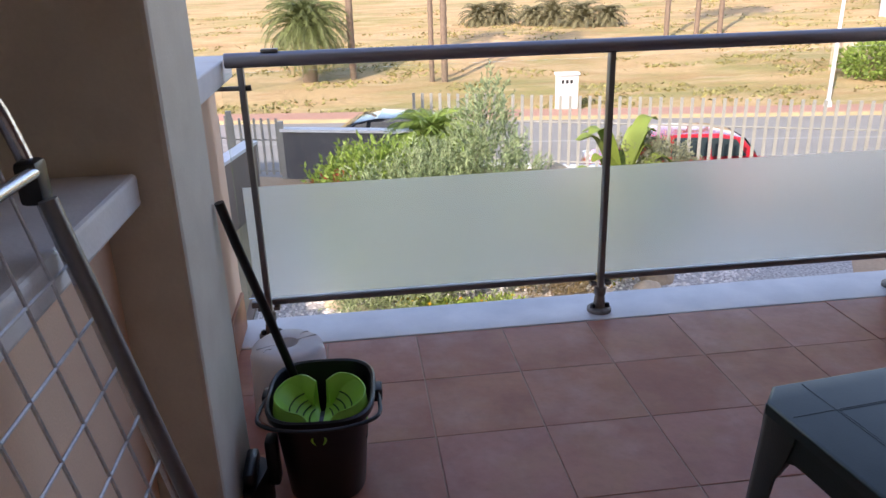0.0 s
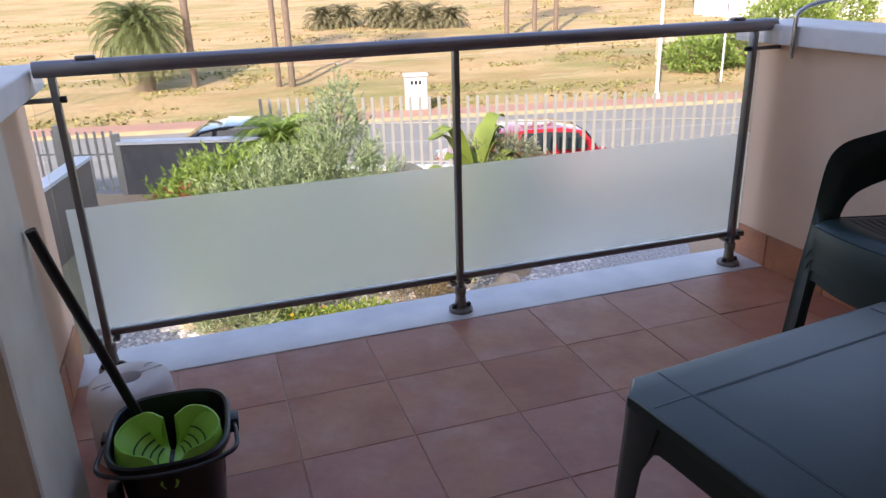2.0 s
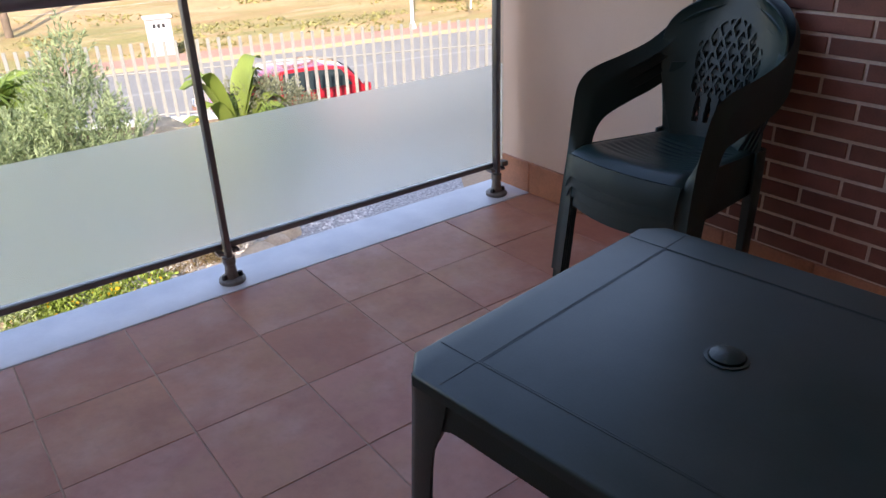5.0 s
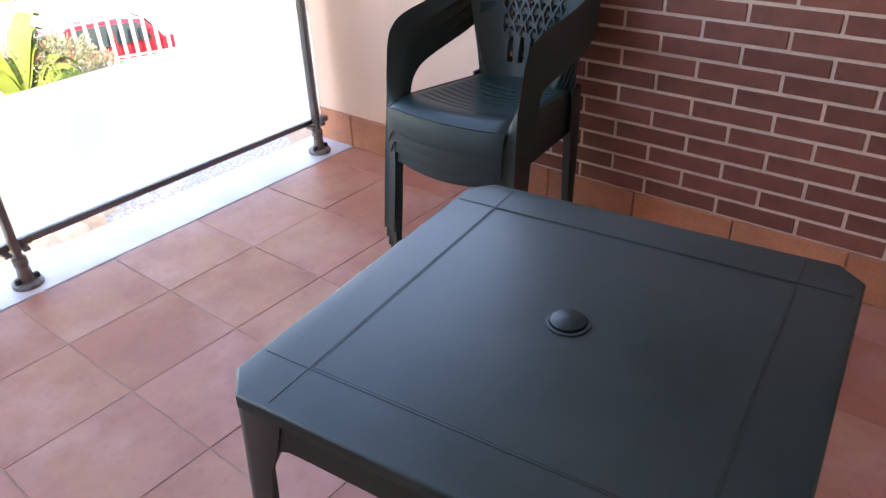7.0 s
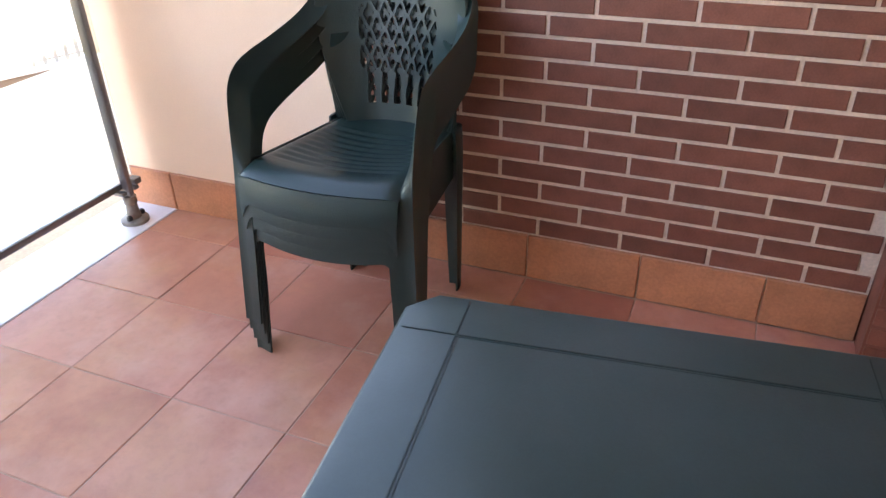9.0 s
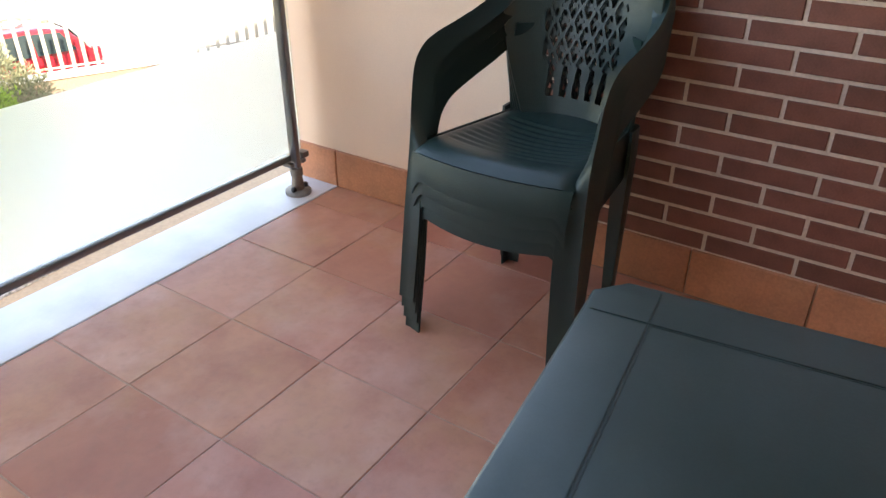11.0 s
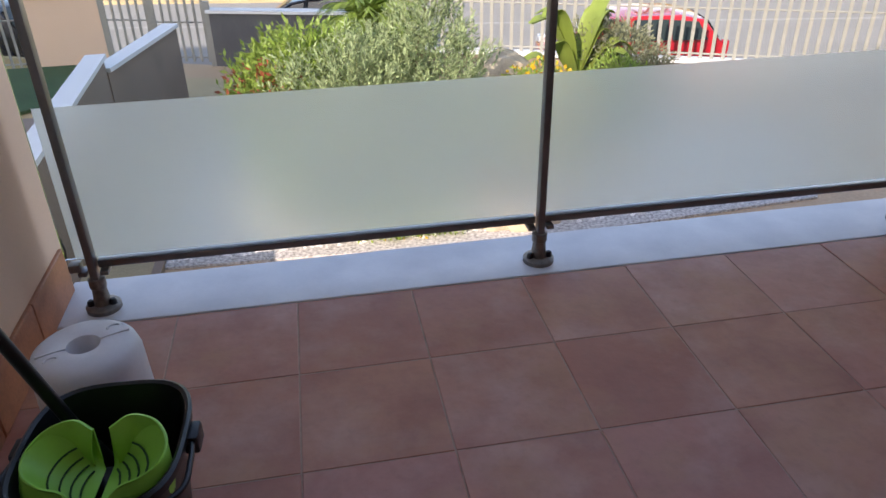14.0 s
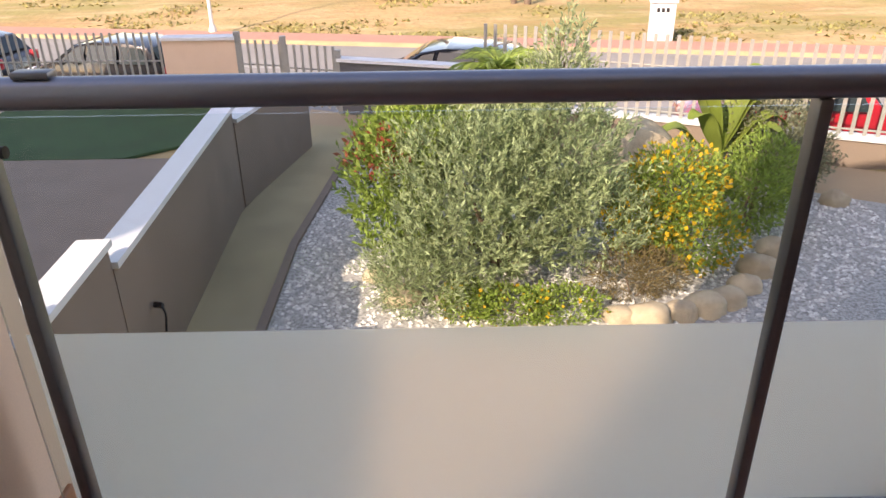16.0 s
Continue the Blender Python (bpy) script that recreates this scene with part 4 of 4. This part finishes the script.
shrub("dark_shrub", "dense dark green shrub in shade", (4.6, 10.6, G), [((4.5, 10.5, -2.35), (0.55, 0.6, 0.5)), ((4.8, 10.9, -2.2), (0.5, 0.5, 0.55))], [("crown", 5000, 0.07, FRESH, dict(ratio=2.5))])


def blade(points, width, bm, fold=0.25):
    """A broad leaf with a folded midrib along the points."""
    pts = smooth_path(points, 5)
    n = len(pts)
    rows = []
    for i, p in enumerate(pts):
        t = i / (n - 1)
        d = (pts[min(i + 1, n - 1)] - pts[max(i - 1, 0)]).normalized()
        s = d.cross(Vector((0, 0, 1)))
        s = s.normalized() if s.length > 0.05 else Vector((1, 0, 0))
        u = s.cross(d)
        w = width * math.sin(math.pi * min(1.0, t * 0.93 + 0.04)) ** 0.7
        rows.append([bm.verts.new(p - s * w + u * w * fold), bm.verts.new(p), bm.verts.new(p + s * w + u * w * fold)])
    for a, b in zip(rows, rows[1:]):
        for j in range(2):
            bm.faces.new((a[j], a[j + 1], b[j + 1], b[j]))


def banana():
    top = empty("banana_plant")
    tagged(top, "banana plant with broad bright green leaves", "plant")
    c = Vector((4.55, 11.9, G))
    part("stem", tube([c, c + Vector((0, 0, 0.5)), c + Vector((0.03, 0, 0.95))], [0.11, 0.09, 0.05], 10), BANANA, top)
    for k in range(15):
        a = math.pi * (k % 2) + random.uniform(-0.7, 0.7)
        reach = random.uniform(0.35, 0.75) if k % 3 else random.uniform(0.6, 1.0)
        h = random.uniform(1.25, 1.85) if k % 3 else random.uniform(0.9, 1.2)
        d = Vector((math.cos(a), math.sin(a), 0))
        bm = bmesh.new()
        blade([c + Vector((0, 0, 0.6)), c + d * reach * 0.35 + Vector((0, 0, h * 0.7)), c + d * reach * 0.75 + Vector((0, 0, h)), c + d * reach * 1.15 + Vector((0, 0, h * (0.98 if k % 3 else 0.8)))], 0.17, bm)
        part("leaf", thicken(bm, 0.004), BANANA, top)


banana()


def palm(name, label, c, trunk_h, crown_r, fronds, trunk_r=0.25, up=0.6, leaf=0.3, green=None):
    top = empty(name)
    tagged(top, label, "palm")
    c = Vector(c)
    head = c + Vector((0, 0, trunk_h))
    if trunk_h > 0.2:
        n = max(4, int(trunk_h / 0.25))
        part("trunk", tube([c.lerp(head, i / n) for i in range(n + 1)], [trunk_r * (1 + 0.12 * (i % 2)) for i in range(n + 1)], 10), TRUNK, top)
    verts, faces, stems = [], [], bmesh.new()
    for k in range(fronds):
        a = 2.399 * k
        el = up - 1.9 * (k / fronds) ** 1.2 + rng.normal() * 0.08
        d = Vector((math.cos(a), math.sin(a), 0))
        pts = []
        p = head.copy()
        for i in range(9):
            pts.append(p.copy())
            e = el + 0.9 - 0.26 * i
            p = p + (d * math.cos(e) + Vector((0, 0, math.sin(e)))) * crown_r / 7.5
        tube(pts, [0.02 * crown_r / 2 * (1 - i / 10) + 0.004 for i in range(9)], 4, stems)
        side = Vector((-d.y, d.x, 0))
        for i in range(2, 9):
            for q in range(3):
                o = pts[i - 1].lerp(pts[i], q / 3)
                f = pts[i] - pts[i - 1]
                for s in (-1, 1):
                    tip = o + (side * s * leaf * (1.15 - i / 11) + f.normalized() * leaf * 0.7 + Vector((0, 0, -leaf * 0.25)))
                    w = f.normalized() * leaf * 0.07
                    b = len(verts)
                    verts += [tuple(o - w), tuple(o + w), tuple(tip)]
                    faces.append((b, b + 1, b + 2))
    crown = raw("crown", verts, faces, green or PALM, top)
    crown["kind"] = "stuff"
    part("frond", stems, green or PALM, top)


palm("young_palm", "bushy young fan palm behind the olive shrub", (1.35, 12.0, G), 1.45, 0.95, 60, 0.1, 1.0, 0.34, FRESH)


def hill_z(x, y):
    return ground_z(x, y)


palm("date_palm", "large drooping date palm on the open ground", (-1.8, 35.6, hill_z(-1.8, 35.6)), 2.3, 2.3, 130, 0.35, 0.75, 0.5)
for x, y, r in ((0.2, 35.8, 0.16), (3.7, 33.6, 0.11), (4.25, 33.4, 0.14), (18.3, 42.3, 0.14), (20.5, 43.1, 0.14), (21.9, 43.0, 0.14)):
    palm("palm_tree", "tall slender palm with a bare trunk", (x, y, hill_z(x, y) - 0.1), 9.5, 2.6, 34, r, 0.5, 0.5)
for x, y, s in ((9.4, 54.5, 1.7), (10.9, 54.2, 1.8), (14.1, 51.6, 2.0), (15.6, 50.0, 2.0), (12.9, 52.5, 1.4), (17.2, 49.3, 1.5)):
    palm("agave_clump", "spiky low palm clump on the slope", (x, y, hill_z(x, y)), 0.4, s * 0.95, 60, 0.3, 0.9, 0.45, AGAVE)


def grass():
    """Dry tufts over the open ground."""
    n = 9000
    x = rng.uniform(-25, 45, n)
    y = road_far(x) + 1.6 + 40 * rng.random(n) ** 1.5
    keep = np.array([noise.noise((a * 0.22, b * 0.45, 7)) > 0.08 for a, b in zip(x, y)])
    x, y = x[keep], y[keep]
    verts, faces = [], []
    for a, b in zip(x, y):
        z = ground_z(a, b)
        for k in range(5):
            t = rng.uniform(0, 6.28)
            h = rng.uniform(0.03, 0.13)
            o = (a + rng.normal() * 0.25, b + rng.normal() * 0.25)
            i = len(verts)
            verts += [(o[0] - 0.09 * math.cos(t), o[1] - 0.09 * math.sin(t), z - 0.02), (o[0] + 0.09 * math.cos(t), o[1] + 0.09 * math.sin(t), z - 0.02), (o[0] + rng.normal() * 0.12, o[1] + rng.normal() * 0.12, z + h)]
            faces.append((i, i + 1, i + 2))
    tagged(raw("dry_grass", verts, faces, DRYGRASS), "sparse dry grass tufts on sandy ground", "grass", kind="stuff")


grass()


def pebbles():
    base = tagged(link("gravel_bed", prism([(-1.4, 8.1), (2.6, 7.9), (6.5, 8.2), (8.0, 10.6), (6.2, 11.6), (4.5, 12.6), (1.5, 13.4), (-1.1, 13.2), (-1.4, 10.2)], G + 0.022, G + 0.05), GRAVELBASE), "white gravel bed under the shrubs", "gravel", kind=S)
    verts, faces = [], []
    n = 5200
    for k in range(n):
        x, y = rng.uniform(-1.35, 6.5), rng.uniform(8.2, 11.5)
        if x > 2.6 and y < 6.5 + (x - 2.6) * 0.9:
            continue
        r = rng.uniform(0.02, 0.045)
        c = np.array((x, y, G + 0.05))
        i = len(verts)
        t = rng.uniform(0, 6.28)
        for q in range(5):
            verts.append(tuple(c + np.array((math.cos(t + q * 1.257), math.sin(t + q * 1.257), -0.1)) * r * rng.uniform(0.7, 1.2)))
        verts.append(tuple(c + np.array((0, 0, r * 0.7))))
        faces += [(i + q, i + (q + 1) % 5, i + 5) for q in range(5)]
    tagged(raw("pebbles", verts, faces, PEBBLE), "loose white pebbles", "pebbles", kind="stuff")


pebbles()


def boulder(name, c, s, label):
    bm = bmesh.new()
    bmesh.ops.create_icosphere(bm, subdivisions=3, radius=1)
    for v in bm.verts:
        k = 1 + 0.22 * noise.noise(v.co * 1.5 + Vector(c)) + 0.08 * noise.noise(v.co * 4 + Vector(c))
        v.co = Vector((v.co.x * s[0] * k, v.co.y * s[1] * k, v.co.z * s[2] * k)) + Vector(c)
    tagged(link(name, bm, ROCK, smooth=True), label, "rock", "garden rocks")


boulder("boulder", (3.2, 11.6, G + 0.5), (0.72, 0.5, 0.75), "large pale yellow sunlit boulder")
for x, y, r in ((2.35, 8.3, 0.16), (2.65, 8.25, 0.2), (3.0, 8.35, 0.17), (3.3, 8.45, 0.2), (3.6, 8.6, 0.18), (3.9, 8.9, 0.17), (4.2, 9.3, 0.2), (0.0, 8.75, 0.18), (0.55, 8.75, 0.14), (6.1, 11.3, 0.18), (-0.3, 9.3, 0.15), (4.6, 9.8, 0.18)):
    boulder("garden_rock", (x, y, G + r * 0.5), (r * 1.2, r, r * 0.85), "rounded pale edging stone")


# ---- cars and street furniture ----
def car(m, paint, label, scale=1.0):
    top = empty("car", m)
    tagged(top, label, "car")
    prof = [(-2.0, 0.3), (-2.02, 0.6), (-1.95, 0.88), (-1.75, 0.98), (-1.45, 1.4), (-0.9, 1.5), (0.0, 1.5), (0.5, 1.42), (1.15, 0.98), (1.75, 0.85), (1.98, 0.65), (2.0, 0.32)]

    def body(pr, w0, w1, inset):
        bm = bmesh.new()
        L, R = [], []
        for x, z in pr:
            t = max(0.0, (z - 0.95) / 0.55)
            w = w0 + (w1 - w0) * t
            w *= 1 - 0.12 * (abs(x) / 2.0) ** 4
            L.append(bm.verts.new((x, -w, z))); R.append(bm.verts.new((x, w, z)))
        for i in range(len(pr)):
            j = (i + 1) % len(pr)
            bm.faces.new((L[i], L[j], R[j], R[i]))
        bm.faces.new(L[::-1]); bm.faces.new(R)
        bmesh.ops.bevel(bm, geom=list(bm.edges), offset=0.03, segments=2, profile=0.5, affect="EDGES")
        return bm
    part("body", body(prof, 0.86, 0.68, 0), paint, top)
    for s in (-1, 1):
        for pts in ([(-1.5, 1.02), (-1.28, 1.38), (-0.72, 1.42), (-0.72, 1.02)], [(-0.64, 1.02), (-0.64, 1.43), (0.1, 1.43), (0.2, 1.02)], [(0.28, 1.02), (0.2, 1.42), (0.45, 1.37), (0.95, 1.02)]):
            bm = bmesh.new()
            vs = []
            for x, z in pts:
                t = max(0.0, (z - 0.95) / 0.55)
                vs.append(bm.verts.new((x, s * (0.86 - 0.18 * t + 0.008), z)))
            bm.faces.new(vs)
            part("side_window", thicken(bm, 0.01), CARGLASS, top, smooth=False)
        part("headlight", box(1.72, 1.94, s * 0.68 - 0.14, s * 0.68 + 0.14, 0.66, 0.84, 0.04), LIGHTGLASS, top)
        part("tail_light", box(-2.0, -1.86, s * 0.68 - 0.1, s * 0.68 + 0.1, 0.72, 0.98, 0.03), REDCAR, top)
        part("wing_mirror", box(0.72, 0.86, s * 0.95 - 0.09, s * 0.95 + 0.09, 0.98, 1.1, 0.03), paint, top)
    for x0, z0, x1, z1, nm in ((0.56, 1.4, 1.12, 1.02, "windscreen"), (-1.5, 1.36, -1.74, 1.02, "rear_window")):
        bm = bmesh.new()
        off = 0.02 if x0 > 0 else -0.02
        vs = [bm.verts.new(c) for c in ((x0 + off, -0.6, z0 + 0.015), (x0 + off, 0.6, z0 + 0.015), (x1 + off, 0.72, z1 + 0.015), (x1 + off, -0.72, z1 + 0.015))]
        bm.faces.new(vs)
        # the red car's pale windscreen has its bright reflection put into the colour
        part(nm, thicken(bm, 0.01), LIGHTGLASS if x0 > 0 and paint is REDCAR else CARGLASS, top, smooth=False)
    for x in (-1.25, 1.25):
        for s in (-1, 1):
            w = empty("wheel", None)
            w.parent = top
            bm = rod((x, s * 0.72, 0.31), (x, s * 0.9, 0.31), 0.31, seg=24)
            part("tyre", bm, TYRE, w)
            part("rim", rod((x, s * 0.86, 0.31), (x, s * 0.912, 0.31), 0.19, seg=16), CHROME, w)
    top.scale = (scale,) * 3


car(pose(7.25, 16.0, RZ, 0, 0, 171), REDCAR, "red hatchback parked behind the fence", 0.97)
car(pose(0.75, 18.9, RZ, 0, 0, 169), DARKCAR, "black car parked on the road", 1.08)
car(pose(-7.9, 20.9, RZ, 0, 0, 169), DARKCAR, "dark car parked behind the white fence")
car(pose(-12.6, 21.9, RZ, 0, 0, 169), DARKCAR, "dark car parked behind the white fence")


def street_lamp(x, y, h, label, r=0.07):
    top = empty("street_lamp", pose(x, y, ground_z(x, y)))
    tagged(top, label, "street lamp")
    part("base", lathe([(0.14, 0), (0.14, 0.25), (r + 0.01, 0.4), (r, 0.42)], 14), WHITE, top)
    part("pole", rod((0, 0, 0.4), (0, 0, h), r, r * 0.6), WHITE, top)
    part("arm", rod((0, 0, h), (0, -1.0, h + 0.15), 0.035), WHITE, top)
    part("lamp_head", box(-0.12, 0.12, -1.5, -0.95, h + 0.1, h + 0.22, 0.03), WHITE, top)


street_lamp(16.7, 24.3, 7.0, "white street lamp on the far footway")
street_lamp(-7.7, 29.3, 7.0, "white street lamp on the far footway")


def meter_box(x, y):
    top = empty("meter_cabinet", pose(x, y, ground_z(x, y) + 0.05, 0, 0, -10))
    tagged(top, "white utility meter cabinet by the footway", "cabinet")
    part("body", box(-0.4, 0.4, -0.16, 0.16, 0, 1.3, 0.01), WHITE, top)
    part("roof", box(-0.45, 0.45, -0.25, 0.25, 1.302, 1.38, 0.01), CAP, top)
    for k in (-1, 0, 1):
        part("meter_window", box(k * 0.15 - 0.05, k * 0.15 + 0.05, -0.168, -0.158, 1.0, 1.14, 0.003), BLACKBOLT, top)
    part("door", box(-0.3, 0.3, -0.17, -0.158, 0.1, 0.85, 0.005), CAP, top)


meter_box(7.85, 26.5)


# ---- far right: white wall, gate and bank with shrubs, house ----
wall_far = tagged(link("white_wall", box(34, 70, 40.0, 40.3, -3.2, -0.6), WHITE), "white boundary wall of the houses up the road", "wall", kind=S)
for k in range(34):
    part("baluster", box(40 + k * 0.45, 40.2 + k * 0.45, 39.9, 39.995, -1.1, -0.62), CAP, wall_far, smooth=False)
tagged(link("stone_gatepost", box(21.0, 27.0, 30.6, 30.9, -3.4, -1.75), ROCK), "pale stone boundary wall beside the street lamp", "wall", kind=S)
shrub("verge_shrub", "spreading green shrub on the verge", (24.0, 29.0, -3.2), [((22.0, 29.0, -2.6), (1.8, 1.2, 0.8)), ((24.5, 29.2, -2.3), (2.2, 1.3, 1.1)), ((28.0, 30.0, -1.6), (2.6, 1.6, 1.4)), ((31.5, 31.0, -1.0), (2.4, 1.6, 1.5))], [("crown", 14000, 0.2, FRESH, dict(ratio=2.2))], 0.05)


def house():
    top = empty("white_house")
    tagged(top, "white two-storey house beyond the parapet", "house")
    part("wall", box(36, 52, 42, 48.5, -3, 3.8, 0.03), WHITE, top)
    part("roof_parapet", box(35.8, 52.2, 41.8, 48.7, 3.8, 4.1, 0.02), CAP, top)
    for k in range(3):
        w = part("window", box(37.5 + k * 4.5, 39.1 + k * 4.5, 41.94, 42.02, 0.6, 1.9, 0.01), CARGLASS, top)
        part("sill", box(37.4 + k * 4.5, 39.2 + k * 4.5, 41.85, 42.02, 0.5, 0.598), CAP, w)


house()


def parapet_hook():
    top = empty("clothes_line_arm")
    tagged(top, "bent grey metal arm fixed over the parapet coping", "bracket")
    part("arm", tube(smooth_path([(2.432, 2.62, 0.95), (2.432, 2.62, 1.08), (2.44, 2.615, 1.13), (2.5, 2.58, 1.165), (2.62, 2.5, 1.19), (2.75, 2.42, 1.2)]), 0.009, 8), CHROME, top)


parapet_hook()


def satellite_dish(c):
    top = empty("satellite_dish", pose(*c))
    tagged(top, "white satellite dish on a short mast", "satellite dish")
    bm = lathe([(0.0, 0.0), (0.25, 0.03), (0.45, 0.12), (0.5, 0.17), (0.47, 0.17), (0.24, 0.06), (0.0, 0.03)], 24)
    part("dish", bm, WHITE, top).matrix_basis = pose(0, 0, 0, 62, 0, 10)
    part("mast", rod((0, 0.08, -3.2), (0, 0.08, 0), 0.04), WHITE, top)


satellite_dish((20.2, 25.0, 0.0))


# ---- pieces of floor and walls ----
def tile_mesh(name, w, d, h, mat, bevel=0.0018):
    bm = box(-w / 2, w / 2, -d / 2, d / 2, 0, h)
    bmesh.ops.bevel(bm, geom=[e for e in bm.edges if all(v.co.z > h - 1e-5 for v in e.verts)], offset=bevel, segments=1, affect="EDGES")
    me = bpy.data.meshes.new(name)
    bm.to_mesh(me)
    bm.free()
    me.materials.append(mat)
    return me


floor_ob, cache = bpy.data.objects["floor"], {}
JOINT = 0.0032
xs = [XL] + [0.268 + TILE * k for k in range(-1, 7)] + [XR]
ys = [YF] + [2.348 - TILE * j for j in range(0, 9)] + [YB]
for i in range(len(xs) - 1):
    for j in range(len(ys) - 1):
        w, d = xs[i + 1] - xs[i] - JOINT, ys[j] - ys[j + 1] - JOINT
        if w < 0.02 or d < 0.02:
            continue
        key = (round(w, 3), round(d, 3))
        if key not in cache:
            cache[key] = tile_mesh("tile", w, d, 0.014, TERRACOTTA)
        t = new("tile", cache[key])
        t.parent = floor_ob
        t.matrix_basis = pose((xs[i] + xs[i + 1]) / 2, (ys[j] + ys[j + 1]) / 2, -0.013 + random.uniform(-0.0008, 0.0008), random.uniform(-0.15, 0.15), random.uniform(-0.15, 0.15), 0)


def skirting(parent, x, y0, y1, facing, h=0.15, starts=0.0):
    """Upright tiles against a wall at x that look towards facing (+1 or -1)."""
    me = {}
    y = y0
    n = 0
    while y < y1 - 0.02:
        d = min(TILE if n or not starts else starts, y1 - y)
        k = round(d, 3)
        if k not in me:
            me[k] = tile_mesh("skirting_tile", d - 0.004, h, 0.012, SKIRT, 0.003)
        t = new("skirting_tile", me[k])
        t.parent = parent
        t.matrix_basis = Matrix.Translation((x, y + d / 2, h / 2 + 0.002)) @ (Matrix.Rotation(math.pi / 2 * facing, 4, "Z") @ Matrix.Rotation(math.pi / 2, 4, "X"))
        y += d
        n += 1


skirting(bpy.data.objects["wall_east"], XR - 0.0005, 1.9, 2.9, -1, starts=0.1)
skirting(brick_wall, 2.5235, 0.372, 1.895, -1, starts=0.253)
skirting(bpy.data.objects["wall_west"], XL + 0.0005, 1.902, 2.9, 1)
skirting(bpy.data.objects["pillar_west"], -0.2695, 1.535, 1.895, 1, h=0.085)


def bricks(parent, x, y0, y1, z0, z1, count):
    L, Hh, J = 0.25, 0.0612, 0.0115
    rows = int((z1 - z0) / Hh)
    me = {}
    made = 0
    for r in range(rows):
        z = z0 + r * Hh
        y = y0 - (0.0 if r % 2 else L / 2) + 0.0375
        while y < y1:
            a, b = max(y, y0), min(y + L, y1)
            y += L
            if b - a < 0.03:
                continue
            k = round(b - a, 3)
            if made < count:
                if k not in me:
                    bm = box(-0.006, 0.0, -(b - a - J) / 2, (b - a - J) / 2, 0, Hh - J)
                    bmesh.ops.bevel(bm, geom=[e for e in bm.edges if all(v.co.x < -0.0055 for v in e.verts)], offset=0.002, segments=1, affect="EDGES")
                    m = bpy.data.meshes.new("brick")
                    bm.to_mesh(m)
                    bm.free()
                    m.materials.append(BRICK)
                    me[k] = m
                o = new("brick", me[k])
                o.parent = parent
                o.matrix_basis = pose(x + random.uniform(-0.001, 0.001), (a + b) / 2, z + J / 2, 0, 0, random.uniform(-0.3, 0.3))
                made += 1


bricks(brick_wall, 2.5245, 0.374, 1.897, 0.153, 2.6, 290)
bricks(brick_pier, 2.4245, YB, 0.369, 0.0, 2.6, 290)
